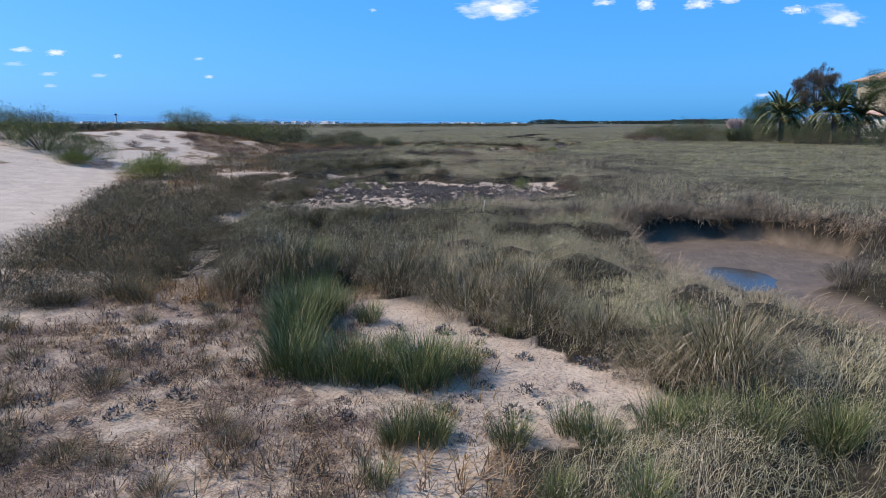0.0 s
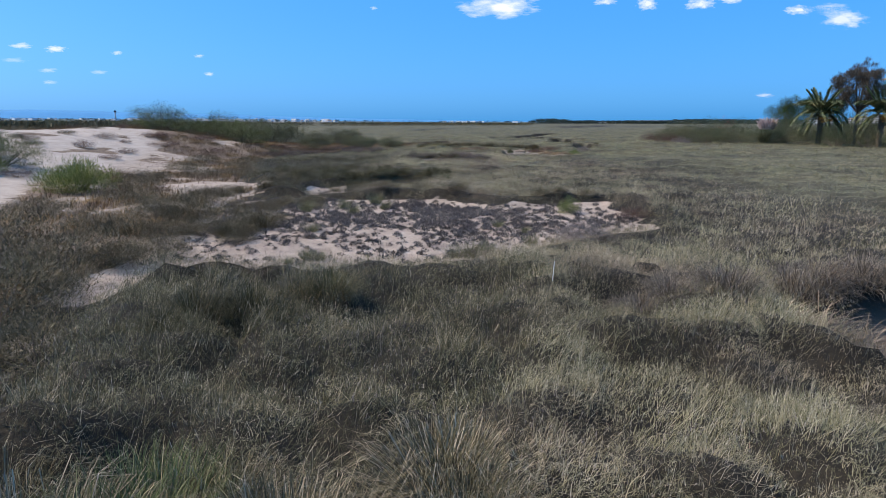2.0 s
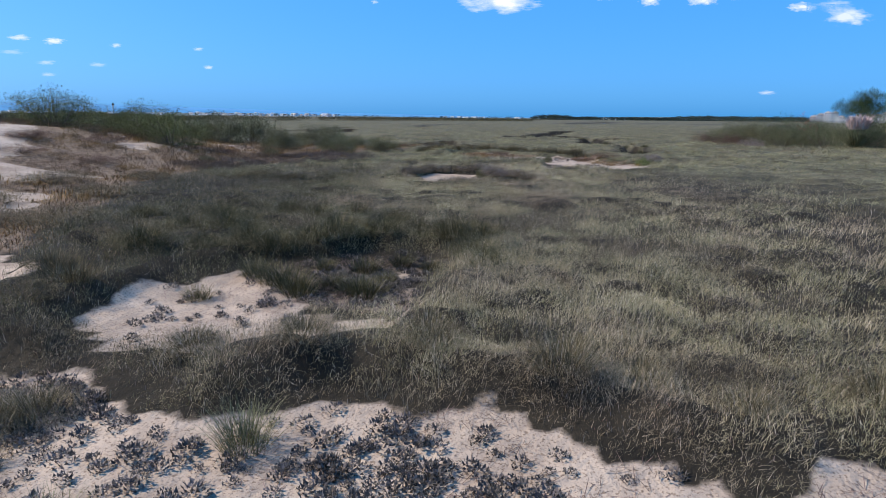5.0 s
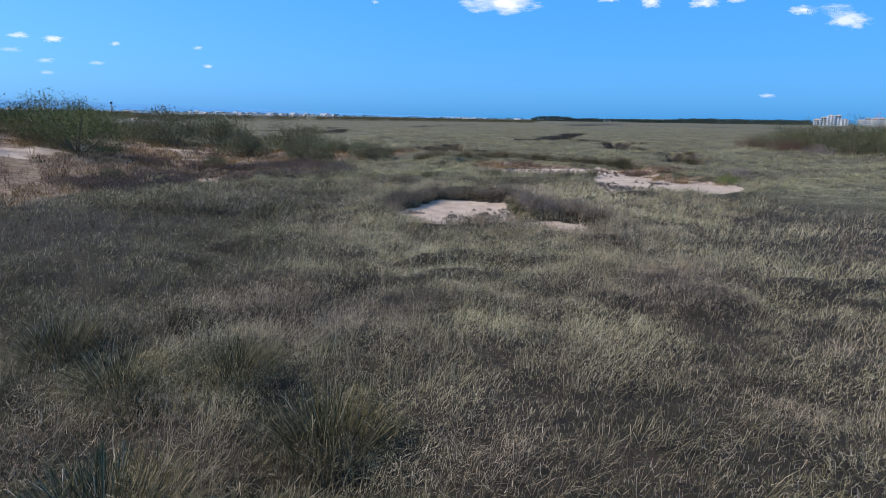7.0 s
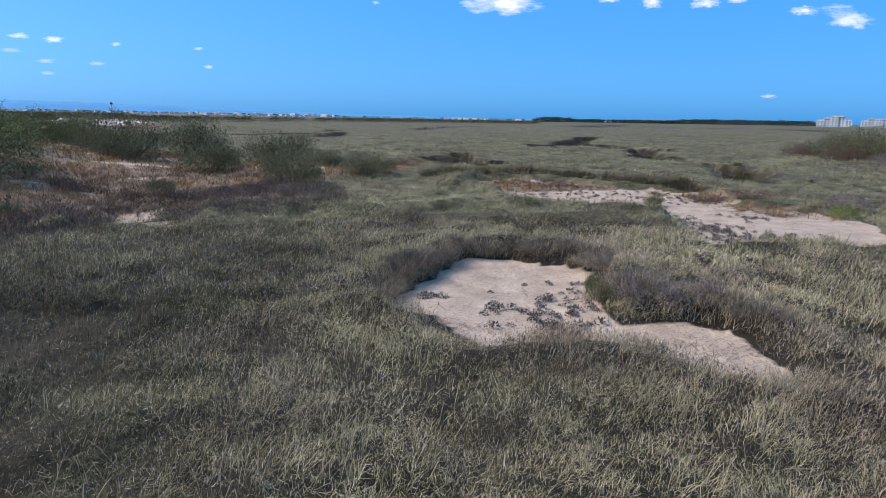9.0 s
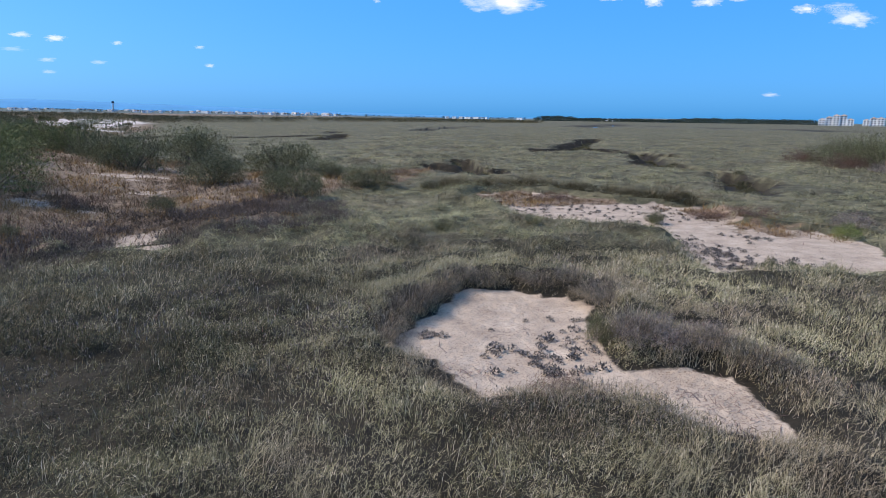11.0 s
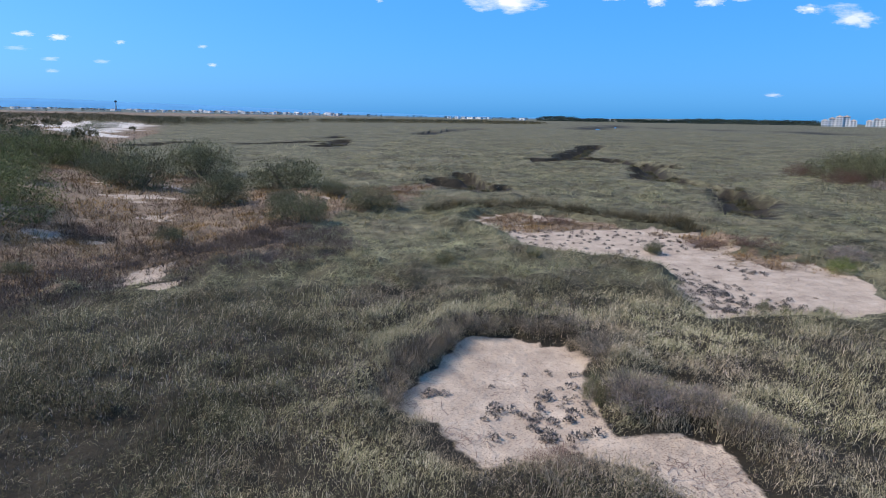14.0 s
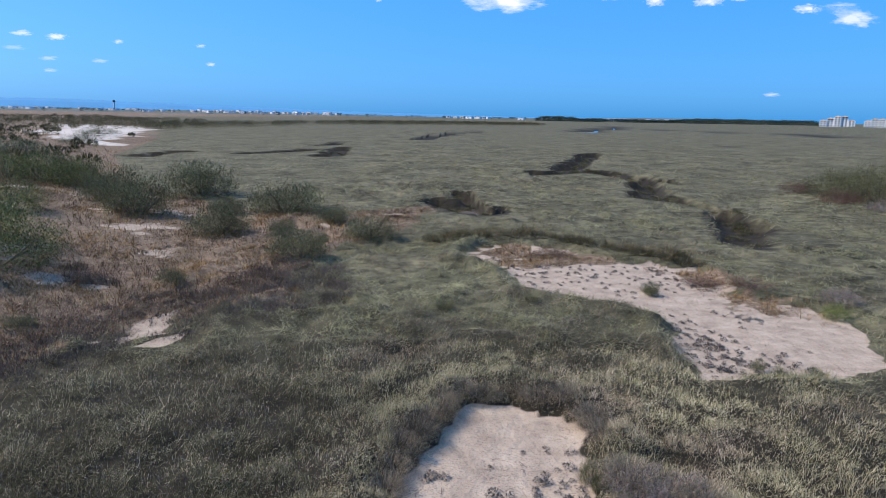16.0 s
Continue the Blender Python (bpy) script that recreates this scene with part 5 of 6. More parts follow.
for k, (x, y, r, h) in enumerate([(-48.0, 106.0, 4.0, 2.4), (-54.0, 112.0, 4.0, 2.2), (-66.0, 150.0, 3.5, 1.6), (-60.0, 136.0, 3.5, 1.6), (-75.0, 170.0, 5.0, 2.0), (-90.0, 150.0, 6.0, 2.4)]):
    bush(FAR_GREEN[k % 2], x, y, r, h, "dark green bush on a far white dune", "far dune bushes")
bush(FINE_GREEN[0], 3.1, 24.6, 0.42, 0.62, "rounded green bush at the rim of the sand", "sand rim bushes")
bush(FINE_GREEN[1], 9.7, 56.0, 0.55, 0.65, "rounded green bush beside the broad sand patch", "sand rim bushes")
bush(FINE_SALT[0], 2.4, 19.9, 0.85, 0.5, "silvery grey-blue bush at the rim of the sand", "sand rim bushes")
bush(FINE_SALT[0], 10.6, 57.2, 0.8, 0.6, "grey bush beside the broad sand patch", "sand rim bushes")
bush(FINE_SALT[0], 1.0, 46.6, 0.7, 0.42, "grey-purple bush at the rim of the small sand patch", "sand rim bushes")
bush(FINE_SALT[0], 1.7, 46.5, 0.5, 0.36, "grey-purple bush at the rim of the small sand patch", "sand rim bushes")
for x, y, r, h in ((0.35, 47.15, 0.22, 0.62), (0.5, 46.9, 0.2, 0.45), (5.3, 51.8, 0.2, 0.4), (5.6, 51.4, 0.25, 0.35), (6.4, 51.3, 0.3, 0.35), (4.9, 58.2, 0.3, 0.6), (-11.0, 57.8, 0.6, 0.6), (-13.0, 53.4, 0.5, 0.4), (-7.6, 66.0, 0.3, 0.5)):
    bush(FINE_OLIVE[0], x, y, r, h, "small upright olive-green bush on sandy ground", "sand rim bushes")
for x, y, r, h in ((4.7, 23.4, 0.8, 0.35), (8.3, 58.6, 1.1, 0.4), (7.2, 59.6, 0.9, 0.35), (2.4, 64.0, 1.2, 0.35), (-0.6, 45.0, 0.5, 0.3)):
    bush(FAR_RED[0], x, y, r, h, "low reddish-brown bush beside sand", "sand rim bushes")

# the hedge along the marsh's far side
HEDGE = [(25.8, 88.0, 1.2, 1.0, 1), (27.2, 88.4, 1.1, 0.9, 1), (25.2, 81.6, 1.3, 1.0, 1), (26.6, 82.0, 1.2, 0.9, 1), (28.3, 87.5, 2.4, 1.8, 0), (27.6, 84.4, 2.2, 1.7, 0), (30.5, 86.5, 2.6, 2.0, 0), (29.2, 82.6, 2.4, 1.9, 0), (26.2, 78.2, 1.2, 0.8, 2), (31.5, 82.0, 2.4, 2.0, 3), (33.5, 81.0, 2.3, 1.9, 3), (29.5, 79.0, 2.0, 1.5, 0), (32.0, 77.0, 2.0, 1.5, 0), (33.5, 86.0, 2.2, 1.7, 0), (36.0, 84.0, 2.2, 2.0, 3), (37.0, 79.5, 2.0, 1.7, 3),
         (39.5, 81.0, 2.2, 2.2, 3), (39.0, 76.5, 1.9, 1.6, 0), (40.5, 73.0, 2.0, 1.7, 3), (41.5, 69.5, 2.0, 1.8, 0), (42.5, 66.0, 2.0, 1.8, 3), (43.0, 62.0, 2.0, 1.8, 3), (43.5, 58.0, 2.0, 1.8, 0)]
for k, (x, y, r, h, c) in enumerate(HEDGE):
    proto, word = ((FAR_OLIVE[k % 2], "grey-green"), (FAR_RED[0], "dark reddish-brown"), (FAR_GREY[0], "pale grey"), (FAR_GREEN[k % 2], "dark green"))[c]
    bush(proto, x, y, r * 1.15, h * (1.75 if c in (0, 3) else 1.4), word + " bush in the hedge along the marsh", "hedge bushes")
oleander = bush(FAR_GREEN[0], 31.6, 79.6, 1.9, 3.1, "dark green bush with red blossom in the hedge", "hedge bushes")
part("blossom", crown_mesh("blossom", M_BLOSSOM, [(0.2, -0.3, 0.72, 0.28), (-0.3, -0.3, 0.66, 0.26), (0, -0.5, 0.55, 0.22)], 260, 0.03, 0.03, 1, 0.8), None, oleander, "red blossom")
for k in range(10):
    x, y = 34 + 3.2 * k + float(rng.normal(0, 1.5)), 92 + 1.5 * k + float(rng.normal(0, 2))
    bush(FAR_OLIVE[k % 2], x, y, 2.8, 2.4, "grey-green bush behind the hedge", "hedge bushes")
for x, y, r, h in ((42.5, 79.0, 2.2, 2.6), (45.5, 78.5, 2.4, 3.8), (48.5, 78.0, 2.4, 4.0), (51.0, 73.5, 2.2, 3.2), (55.5, 73.0, 2.4, 3.0), (54.0, 78.0, 2.4, 3.6), (57.0, 70.5, 2.4, 3.0), (52.5, 70.5, 2.0, 2.6), (46.0, 75.0, 2.0, 3.2), (43.0, 88.0, 2.6, 4.6), (46.0, 87.0, 2.8, 5.6), (49.5, 88.0, 2.8, 6.0), (53.0, 88.0, 2.8, 6.0), (56.5, 87.0, 2.8, 6.2), (60.0, 86.0, 2.8, 6.2), (49.0, 74.5, 2.2, 3.4), (40.0, 83.5, 2.2, 2.4), (50.0, 83.0, 2.6, 3.2)):
    bush(FAR_GREEN[0], x, y, r, h, "dark green garden bush under trees", "garden bushes")


# ---------------------------------------------------------------- garden behind the hedge
def tree(name, x, y, trunk, blobs, mat, n, sprig, wide, label, up=0.2):
    """A tapered trunk with limbs and a crown of sprigs round the limbs' ends."""
    ob = thing(name, x, y, at(x, y), label, "tree")
    bm = bmesh.new()
    limb(bm, (0, 0, -0.1), (0.05, 0.05, trunk * 0.6), 0.20, 0.16, 9)
    limb(bm, (0.05, 0.05, trunk * 0.6), (0, 0, trunk), 0.16, 0.12, 9)
    for bx, by, bz, br in blobs[::4]:
        limb(bm, (0, 0, trunk * 0.95), (bx * 0.6, by * 0.6, trunk + (bz - trunk) * 0.5), 0.09, 0.06, 6)
        limb(bm, (bx * 0.6, by * 0.6, trunk + (bz - trunk) * 0.5), (bx, by, bz), 0.06, 0.02, 6)
    part("trunk", bm, M_BARK, ob)
    part("crown", crown_mesh("crown", mat, blobs, n, sprig, wide, 1, 0.2, up), None, ob)
    return ob


def ball_crown(n, rx, rz, z, size, flat=1.0):
    out = []
    for _ in range(n):
        t, r, q = rng.uniform(0, 6.283), rx * math.sqrt(rng.random()), rng.uniform(-1, 1)
        out.append((r * math.cos(t), r * math.sin(t), z + rz * q * math.sqrt(max(0, 1 - (r / rx) ** 2)) * flat, size * rng.uniform(0.7, 1.3)))
    return out


tree("pine_tree", 48.6, 98.0, 2.3, ball_crown(30, 3.0, 1.5, 4.2, 0.92), M_TREE, 30000, 0.13, 0.05, "rounded dark green pine tree behind the hedge", 0.5)
tree("pine_tree", 46.5, 86.0, 2.4, ball_crown(18, 2.0, 1.2, 4.4, 0.7), M_TREE, 14000, 0.16, 0.07, "dark green pine tree behind palms", 0.5)
tree("umbrella_pine", 53.0, 76.0, 3.2, ball_crown(54, 4.8, 1.9, 5.8, 1.0, 1.0), M_TREE, 60000, 0.14, 0.07, "broad umbrella pine with a dark green crown", 0.5)
tree("umbrella_pine", 59.0, 80.0, 2.6, ball_crown(34, 4.0, 1.8, 4.6, 1.0, 1.0), M_TREE, 20000, 0.18, 0.10, "broad umbrella pine beside a house", 0.5)
tree("tall_tree", 44.3, 76.0, 3.6, [(x, y, z, r) for x, y, z, r in ball_crown(60, 2.4, 2.4, 6.0, 0.55)] + [(0.4, 0, 8.9, 0.3), (0.2, 0, 8.4, 0.4), (-0.6, 0.2, 8.2, 0.4), (1.2, 0, 8.3, 0.4), (1.9, 0, 7.6, 0.4), (-1.3, 0, 7.4, 0.4)], M_GREY_TREE, 30000, 0.28,
     0.035, "tall thin-leaved grey-brown tree above palms", 0.9)


def frond_mesh(length, rise, fall):
    """A palm frond: an arching rib with narrow leaflets on both sides."""
    n = 40
    s = np.linspace(0.12, 1, n)
    px, pz = length * s * (1 - 0.12 * s), rise * s - fall * s ** 2.2
    tan = np.arctan2(np.gradient(px), np.gradient(pz))
    pieces = []
    for sign in (-1, 1):
        base = np.stack([px, np.zeros(n), pz], -1)
        ln = (0.55 * np.sin(np.pi * np.clip(s, 0.05, 0.97)) ** 0.6 + 0.1) * length * 0.36
        pieces.append(blades(base, np.full(n, sign * 1.15) + rng.normal(0, 0.1, n), np.clip(tan * 0.6 + 0.35, 0.4, 1.9) + rng.normal(0, 0.12, n), np.full(n, 0.5), ln, np.full(n, 0.09), 2, np.full(n, 0.2)))
    rib = np.stack([px, np.zeros(n), pz], -1)
    w = 0.035 * (1.2 - s)[:, None] * np.array([[0, 1, 0]])
    v = np.concatenate([rib - w, rib + w, rib - np.array([0, 0, 0.04])])
    i = np.arange(n - 1)
    f = np.concatenate([np.stack([i, i + 1, i + n + 1], -1), np.stack([i, i + n + 1, i + n], -1), np.stack([i + n, i + n + 1, i + 2 * n + 1], -1), np.stack([i + n, i + 2 * n + 1, i + 2 * n], -1)])
    pieces.append((v, f))
    return tri_mesh("frond", *joined(pieces), M_PALM)


FRONDS = [frond_mesh(1.7, 3.3, 0.9), frond_mesh(2.5, 3.0, 2.0), frond_mesh(2.7, 1.9, 2.6), frond_mesh(2.2, 0.6, 2.3)]


def palm(x, y, trunk, size, label):
    ob = thing("palm_tree", x, y, at(x, y), label, "palm tree", "garden palms")
    bm = bmesh.new()
    for k in range(8):
        z = trunk * k / 8
        limb(bm, (0, 0, z - 0.05), (0, 0, z + trunk / 8), 0.24 + 0.04 * (k % 2), 0.28, 10)
    part("trunk", bm, M_BARK, ob)
    for k in range(45):
        kind = (0, 1, 1, 2, 3)[k % 5]
        fr = part("frond", FRONDS[kind], None, ob)
        fr.matrix_basis = pose(0, 0, trunk, 0, 0, k * 137.5 + float(rng.normal(0, 6))) @ Matrix.Scale(size * float(rng.uniform(0.85, 1.1)), 4)
    for k in range(3):
        bm = bmesh.new()
        t = -1.9 + 0.5 * k
        limb(bm, (0, 0, 0), (0.8 * math.cos(t), 0.8 * math.sin(t), -0.2), 0.03, 0.02, 5)
        for _ in range(14):
            c = bmesh.ops.create_icosphere(bm, subdivisions=1, radius=0.09)
            bmesh.ops.translate(bm, verts=c["verts"], vec=Vector((0.8 * math.cos(t), 0.8 * math.sin(t), -0.2)) + Vector(rng.normal(0, 0.14, 3).tolist()))
        cl = part("fruit_cluster", bm, M_ORANGE, ob, "orange date cluster")
        cl.matrix_basis = pose(0, 0, trunk - 0.15)


palm(40.2, 75.6, 3.0, 1.2, "date palm with orange fruit behind the hedge")
palm(43.6, 71.0, 3.1, 1.15, "large date palm with drooping fronds in a garden")
palm(47.0, 72.0, 2.8, 0.95, "date palm with drooping fronds in a garden")


def plume_bush(x, y):
    ob = thing("plume_grass", x, y, at(x, y) + 1.0, "pampas-like grass with pale pink plumes behind the hedge", "plume grass")
    n = 420
    t = rng.uniform(0, 6.283, n)
    r = 0.8 * np.sqrt(rng.random(n))
    v, f = blades(np.stack([r * np.cos(t), r * np.sin(t), rng.uniform(0.6, 1.3, n)], -1), t, rng.uniform(0, 0.7, n), rng.normal(0.3, 0.2, n), rng.uniform(0.5, 0.9, n), rng.uniform(0.06, 0.12, n), 2)
    part("plume", tri_mesh("plume", v, f, M_PLUME), None, ob)
    n = 260
    t = rng.uniform(0, 6.283, n)
    v, f = blades(np.stack([0.3 * np.cos(t), 0.3 * np.sin(t), np.full(n, -1.05)], -1), t, rng.uniform(0.1, 0.8, n), rng.uniform(0.2, 1.0, n), rng.uniform(1.2, 2.0, n), np.full(n, 0.05), 3)
    part("foliage", tri_mesh("foliage", v, f, M_OLIVE), None, ob)


plume_bush(36.4, 79.6)


# ---------------------------------------------------------------- houses
def pitched(bm, x0, y0, x1, y1, z, rise, over=0.4):
    """A hipped roof with eaves."""
    x0, y0, x1, y1 = x0 - over, y0 - over, x1 + over, y1 + over
    d = min(x1 - x0, y1 - y0) * 0.45
    low = [bm.verts.new(p) for p in ((x0, y0, z), (x1, y0, z), (x1, y1, z), (x0, y1, z))]
    under = [bm.verts.new((v.co.x, v.co.y, z - 0.15)) for v in low]
    if x1 - x0 >= y1 - y0:
        a, b = bm.verts.new((x0 + d, (y0 + y1) / 2, z + rise)), bm.verts.new((x1 - d, (y0 + y1) / 2, z + rise))
        faces = ((low[0], low[1], b, a), (low[1], low[2], b), (low[2], low[3], a, b), (low[3], low[0], a))
    else:
        a, b = bm.verts.new(((x0 + x1) / 2, y0 + d, z + rise)), bm.verts.new(((x0 + x1) / 2, y1 - d, z + rise))
        faces = ((low[0], low[1], a), (low[1], low[2], b, a), (low[2], low[3], b), (low[3], low[0], a, b))
    for f in faces:
        bm.faces.new(f)
    for k in range(4):
        bm.faces.new((low[k], under[k], under[(k + 1) % 4], low[(k + 1) % 4]))
    bm.faces.new(under)


def window_data():
    bm = bmesh.new()
    box(bm, -0.5, -0.03, -0.5, 0.5, 0.05, 0.5)
    me = bpy.data.meshes.new("pane")
    bm.to_mesh(me)
    bm.free()
    me.materials.append(M_GLASS)
    return me


PANE = window_data()


def villa(x, y):
    ob = thing("house", x, y, 0.0, "cream two-storey house with a terracotta tile roof", "house", turn=8)
    bm = bmesh.new()
    box(bm, -6, -4, -0.3, 9, 5, 9.3)
    part("wall", bm, M_CREAM, ob)
    bm = bmesh.new()
    pitched(bm, -6, -4, 9, 5, 9.3, 2.1, 0.8)
    roof = part("roof", bm, M_TILE, ob)
    bm = bmesh.new()
    box(bm, -0.5, -0.5, 0, 0.3, 0.3, 3.0)
    box(bm, -0.65, -0.65, 3.0, 0.45, 0.45, 3.15)
    ch = part("chimney", bm, M_WHITE, roof)
    ch.matrix_basis = pose(-1.5, -0.5, 9.3)
    for wx in (-4, -1, 2, 5):
        for wz in (2.0, 5.6):
            w = part("window", PANE, None, ob)
            w.matrix_basis = pose(wx, -4.0, wz) @ Matrix.Diagonal((1.2, 1, 1.4, 1))


villa(77.5, 106.0)


def annexe(x, y):
    ob = thing("garden_house", x, y, 0.0, "low white garden house with a tile roof behind trees", "house")
    bm = bmesh.new()
    box(bm, -3.5, -2.5, -0.3, 4.5, 3, 3.4)
    part("wall", bm, M_WHITE, ob)
    bm = bmesh.new()
    pitched(bm, -3.5, -2.5, 4.5, 3, 3.4, 1.2, 0.5)
    part("roof", bm, M_TILE, ob)
    w = part("window", PANE, None, ob)
    w.matrix_basis = pose(2.4, -2.5, 1.7) @ Matrix.Diagonal((1.2, 1, 1.2, 1))


annexe(60.5, 84.0)


def apartments(x, y, length, floors, label, turn):
    """A stepped white block of flats with red tile roofs and rows of windows."""
    ob = thing("apartment_building", x, y, 0.0, label, "apartment building", "far apartment buildings", turn)
    bays = int(length / 9)
    for k in range(bays):
        h = 3.1 * (floors + (1 if k in (bays // 2, bays // 2 + 1) else 0) - (1 if k in (0, bays - 1) else 0))
        x0 = -length / 2 + k * length / bays
        x1 = x0 + length / bays
        bm = bmesh.new()
        box(bm, x0, -6 + (k % 2) * 1.2, -1, x1, 7, h)
        part("wall", bm, M_WHITE, ob)
        bm = bmesh.new()
        pitched(bm, x0 + 1, -5, x1 - 1, 6, h, 2.2, 0.8)
        part("roof", bm, M_TILE, ob)
        for f in range(int(h / 3.1)):
            for q in (0.27, 0.73):
                w = part("window", PANE, None, ob)
                w.matrix_basis = pose(x0 + (x1 - x0) * q, -6 + (k % 2) * 1.2, 1.6 + 3.1 * f) @ Matrix.Diagonal((2.4, 1, 1.7, 1))


apartments(616, 1048, 48, 4, "white apartment block with red roofs across the marsh", -30)
apartments(718, 1060, 86, 4, "long white apartment block with red roofs across the marsh", -33)


def far_house_mesh(w, d, h, tiled):
    bm = bmesh.new()
    box(bm, -w / 2, -d / 2, -2, w / 2, d / 2, h)
    wall = bpy.data.meshes.new("wall")
    bm.to_mesh(wall)
    bm.free()
    wall.materials.append(M_HAZY_TOWN)
    bm = bmesh.new()
    if tiled:
        pitched(bm, -w / 2, -d / 2, w / 2, d / 2, h, 2.0)
    else:
        box(bm, -w / 2 - 0.3, -d / 2 - 0.3, h, w / 2 + 0.3, d / 2 + 0.3, h + 0.5)
    roof = bpy.data.meshes.new("roof")
    bm.to_mesh(roof)
    bm.free()
    roof.materials.append(M_TILE if tiled else M_HAZY_TOWN)
    return wall, roof


FAR_HOUSES = [far_house_mesh(13, 9, 4, True), far_house_mesh(20, 11, 6, False), far_house_mesh(24, 13, 9, False), far_house_mesh(10, 9, 3.5, True), far_house_mesh(38, 16, 5, False)]


def town(spots, group):
    for k, (x, y, z, kind) in enumerate(spots):
        ob = thing("far_house", x, y, z, "small white building in the far town", "building", group, float(rng.uniform(-60, -25)))
        ob.scale = (0.75, 0.75, 0.8)
        wall, roof = FAR_HOUSES[kind]
        part("wall", wall, None, ob)
        part("roof", roof, None, ob)
        w = part("window", PANE, None, ob)
        w.matrix_basis = pose(0, -{0: 4.5, 1: 5.5, 2: 6.5, 3: 4.5, 4: 8}[kind], 1.6) @ Matrix.Diagonal((6.0, 1, 1.4, 1))


def rise(x, y):
    """The far shore lifts a little beyond the marsh."""
    return float(np.interp(y, [1400, 2600], [0, 14]) * np.interp(x / y, [-0.75, -0.2, 0.0, 0.4], [1.0, 0.45, 0.15, 0.3]))


def town_spots(lo, hi, dist, n, kinds):
    out = []
    for _ in range(n):
        y = float(rng.uniform(*dist))
        x = y * float(rng.uniform(lo, hi))
        out.append((x, y, shore(x, y), int(rng.choice(kinds))))
    return out


def shore(x, y):
    return at(x, y) + rise(x, y)


town(town_spots(-0.72, -0.36, (1900, 2600), 40, [4, 4, 1, 0, 3]), "far town")
town(town_spots(-0.40, -0.17, (2000, 2650), 84, [0, 1, 1, 2, 3, 3]), "far town")
town(town_spots(0.0, 0.06, (1900, 2300), 9, [1, 4]), "far town")
town(town_spots(0.24, 0.38, (1900, 2500), 52, [0, 1, 3]), "far town")
town([(168.0, 1500.0, 0.0, 1)], "far town")


def control_tower(x, y):
    ob = thing("control_tower", x, y, shore(x, y), "slim grey tower above the far town", "tower")
    bm = bmesh.new()
    limb(bm, (0, 0, -2), (0, 0, 26), 3.0, 2.4, 12)
    part("shaft", bm, M_HAZY_TOWN, ob)
    bm = bmesh.new()
    limb(bm, (0, 0, 26), (0, 0, 30), 3.4, 4.4, 12)
    limb(bm, (0, 0, 30), (0, 0, 33), 4.4, 3.0, 12)
    part("cabin", bm, M_GLASS, ob)


control_tower(-1190, 2300)


def sprig_band(name, label, spots, mat, sprig, wide, category="scrub"):
    """Far scrub and woods: crowns of sprigs on many spots (x, y, z, radius, sprigs)."""
    pieces = []
    for x, y, z, r, n in spots:
        d = rng.normal(0, 1, (n, 3))
        d /= np.linalg.norm(d, axis=1)[:, None]
        base = np.array([x, y, z]) + d * np.array([r * 1.2, r * 1.2, r * 0.8]) * (0.6 + 0.4 * rng.random(n))[:, None]
        out = d + rng.normal(0, 0.4, (n, 3)) + np.array([0, 0, 0.5])
        out /= np.linalg.norm(out, axis=1)[:, None]
        pieces.append(blades(base, np.arctan2(out[:, 1], out[:, 0]), np.arccos(np.clip(out[:, 2], -1, 1)), rng.normal(0.2, 0.2, n), sprig * rng.uniform(0.6, 1.3, n), wide * rng.uniform(0.6, 1.4, n), 1, rng.uniform(0, 3, n)))
    tagged(new(name, tri_mesh(name, *joined(pieces), mat)), label, category, kind="stuff")


def scrub_spots():
    out = []
    for _ in range(1300):
        x = float(rng.uniform(-112, 72))
        y = float(np.interp(x, [-112, -92, -66, -20, 72], [225, 245, 385, 440, 515])) + 90 * float(rng.random())
        out.append((x, y, 0.7, float(rng.uniform(1.5, 2.6)) * (0.75 if x > 30 else 1.0), 60))
    for _ in range(420):
        y = float(rng.uniform(215, 480))
        x = -float(rng.uniform(0.36, 0.78)) * y
        out.append((x, y, at(x, y) + 0.6, float(rng.uniform(1.0, 2.2)), 130))
    for _ in range(300):
        y = float(rng.uniform(84, 210))
        x = float(dune_edge(y)) - float(rng.uniform(4, 60)) * y / 110
        if polygon(np.array([x]), np.array([y]), WHITE)[0] > 1.0 or rng.random() < 0.12:
            out.append((x, y, at(x, y) + 0.3, float(rng.uniform(0.5, 1.3)), 130))
    return out


sprig_band("far_scrub", "low olive scrub along the far edge of the marsh", scrub_spots(), M_SCRUB, 0.5, 0.24)


def wood_spots():
    out = []
    for _ in range(460):
        y = float(rng.uniform(1250, 1400))
        q = float(rng.uniform(0.13, 0.60))
        r = float(rng.uniform(3.5, 5.5)) * (1.25 if 0.14 < q < 0.19 or 0.36 < q < 0.56 else 0.8)
        out.append((q * y, y, r * 0.7, r, 80))
    for _ in range(240):
        y = float(rng.uniform(1700, 2300))
        q = float(rng.uniform(-0.8, 0.12))
        out.append((q * y, y, shore(q * y, y) + 2, float(rng.uniform(3, 5)), 30))
    return out


sprig_band("far_woods", "dark band of trees beyond the marsh", wood_spots(), M_WOODS, 1.9, 1.9, "woods")


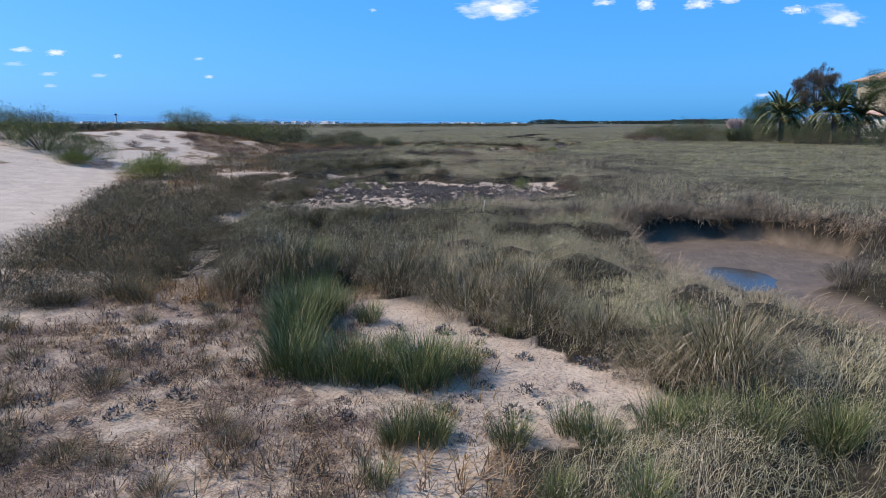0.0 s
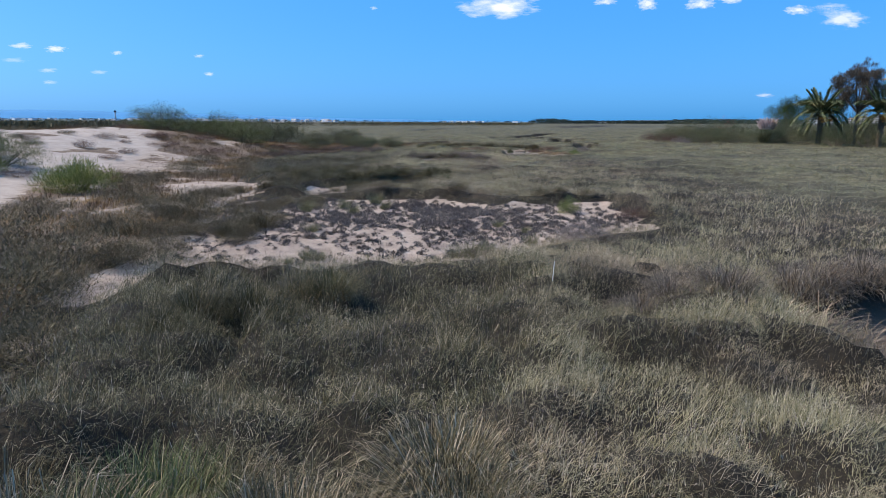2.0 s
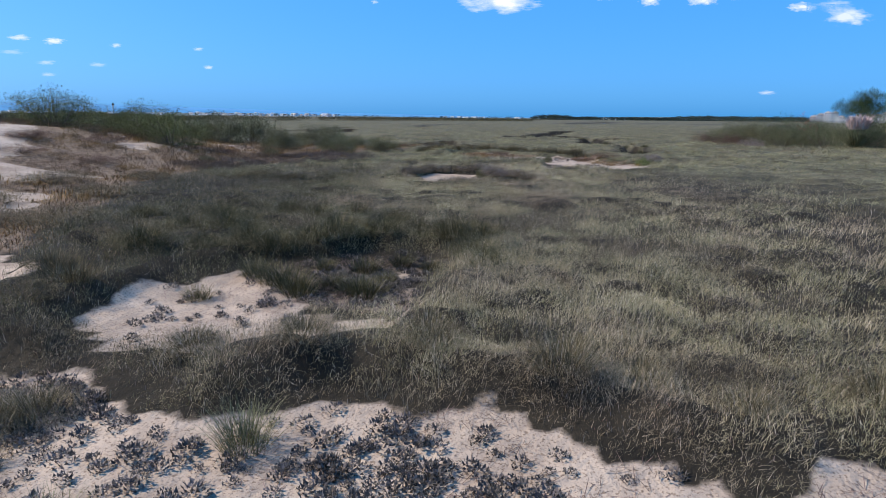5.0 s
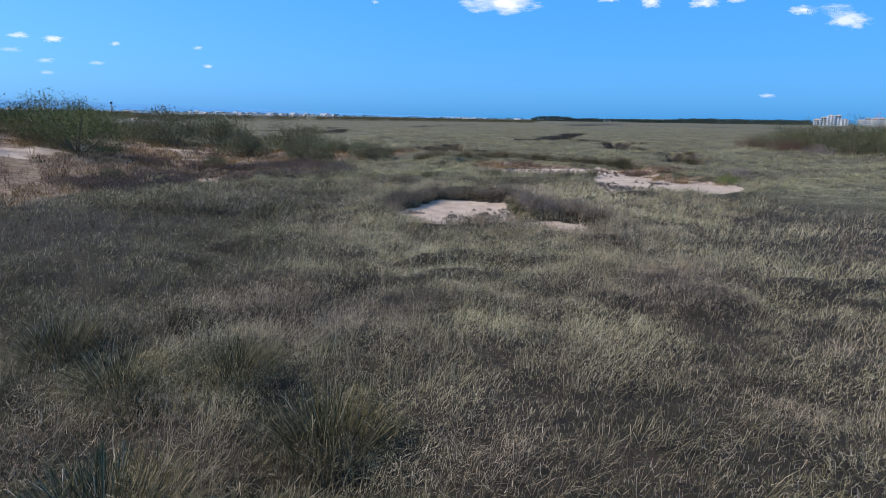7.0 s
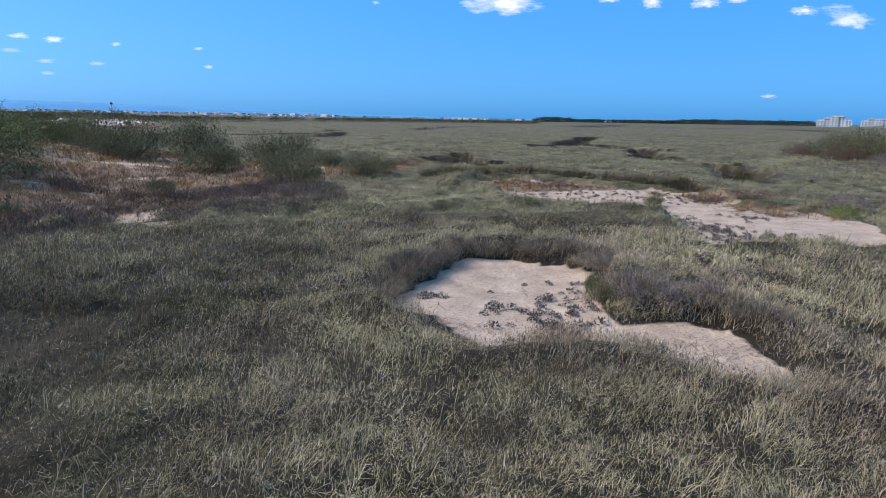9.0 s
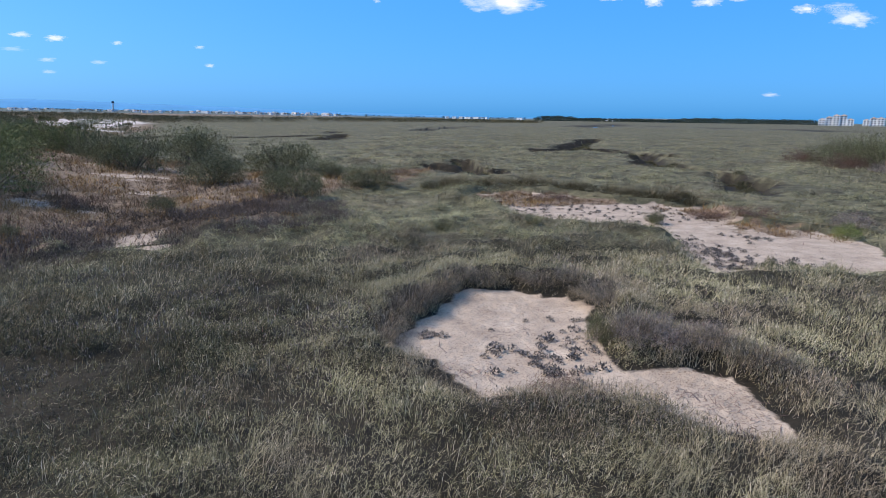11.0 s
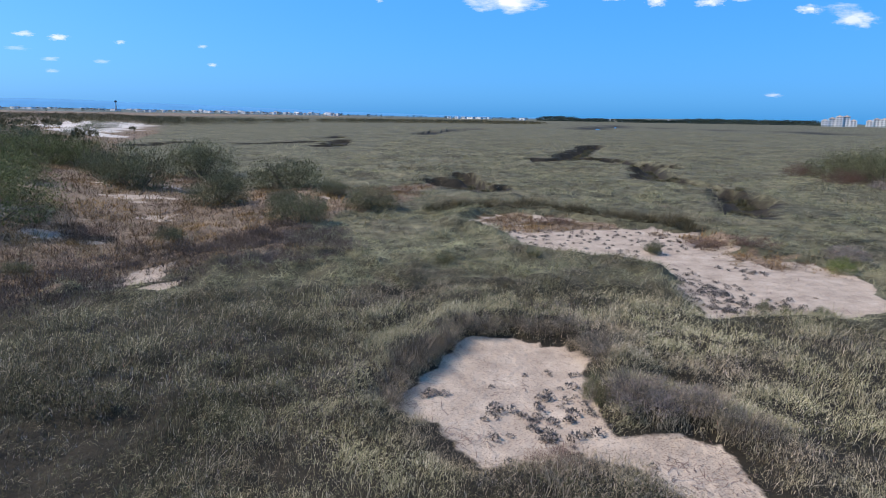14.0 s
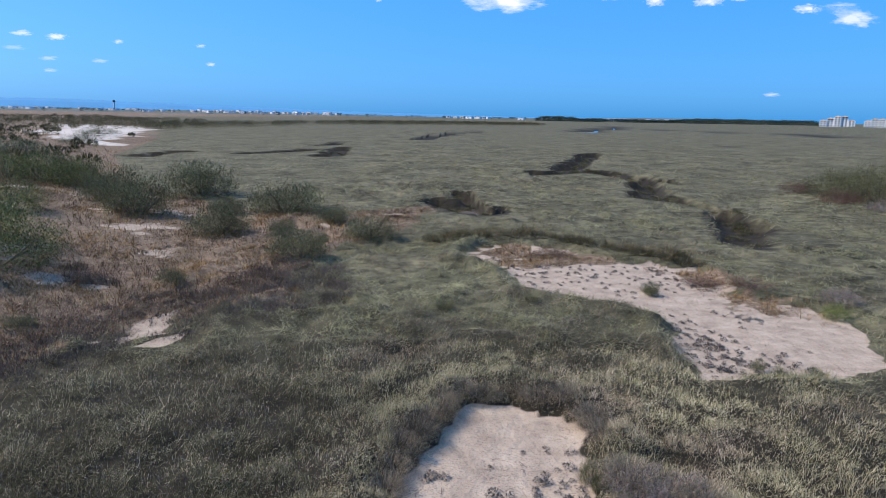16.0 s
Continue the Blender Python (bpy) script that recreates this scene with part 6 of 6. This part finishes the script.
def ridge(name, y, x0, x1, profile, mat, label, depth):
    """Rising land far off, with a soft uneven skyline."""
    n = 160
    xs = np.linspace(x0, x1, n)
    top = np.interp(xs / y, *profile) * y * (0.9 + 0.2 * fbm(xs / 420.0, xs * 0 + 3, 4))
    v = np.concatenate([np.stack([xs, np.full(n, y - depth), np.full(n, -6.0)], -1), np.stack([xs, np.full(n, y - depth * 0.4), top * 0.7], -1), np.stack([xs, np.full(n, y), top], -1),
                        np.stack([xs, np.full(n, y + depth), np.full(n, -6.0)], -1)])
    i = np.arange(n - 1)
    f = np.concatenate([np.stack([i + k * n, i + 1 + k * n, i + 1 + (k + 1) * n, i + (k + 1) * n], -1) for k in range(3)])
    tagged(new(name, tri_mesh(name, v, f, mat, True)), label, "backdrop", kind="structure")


ridge("backdrop_hills", 4300, -4200, 2600, ([-0.95, -0.70, -0.44, -0.17, 0.007, 0.1, 0.3, 0.5], [0.017, 0.0185, 0.0145, 0.0062, 0.0040, 0.0025, 0.003, 0.001]), M_HAZY_HILL, "hills on the skyline, blue haze in their colour", 260)
ridge("backdrop_shore", 2650, -2600, 1500, ([-0.95, -0.70, -0.44, -0.17, 0.007, 0.2, 0.3, 0.4, 0.5], [0.0058, 0.0054, 0.0046, 0.0024, 0.001, 0.002, 0.0045, 0.005, 0.002]), M_SHORE, "dark low shore under the town", 700)

# ---------------------------------------------------------------- clouds
CLOUDS = [(244, 517, 389, 111, 1.00), (728, 540, 114, 39, 0.80), (919, 532, 115, 63, 0.90), (1161, 531, 148, 65, 0.90), (1299, 545, 120, 30, 0.70), (1617, 505, 141, 50, 0.90), (1752, 512, 191, 63, 0.50),
          (1822, 467, 225, 90, 0.80), (-1960, 345, 124, 32, 0.70), (-1799, 331, 115, 38, 0.85), (-1517, 315, 55, 24, 0.60), (-1138, 301, 52, 20, 0.50), (-1097, 220, 52, 23, 0.60), (-1611, 227, 93, 24, 0.35),
          (-1848, 236, 96, 25, 0.40), (-1847, 182, 77, 22, 0.40), (-2000, 282, 131, 26, 0.30), (-324, 512, 38, 19, 0.50), (1494, 129, 91, 24, 0.50)]
for x, z, w, h, a in CLOUDS:
    bm = bmesh.new()
    bm.faces.new([bm.verts.new(p) for p in ((-1, 0, -1), (1, 0, -1), (1, 0, 1), (-1, 0, 1))])
    me = bpy.data.meshes.new("cloud")
    bm.to_mesh(me)
    bm.free()
    me.materials.append(M_CLOUD)
    ob = new("backdrop_cloud", me)
    ob.matrix_basis = pose(x * 1.35, 4050, z * 1.35 - 0.8)
    ob.scale = (w * 0.85, 1, h * 0.8)
    ob.color = (1, 1, 1, a)
    tagged(ob, "small white fair-weather cloud", "cloud", kind="structure")
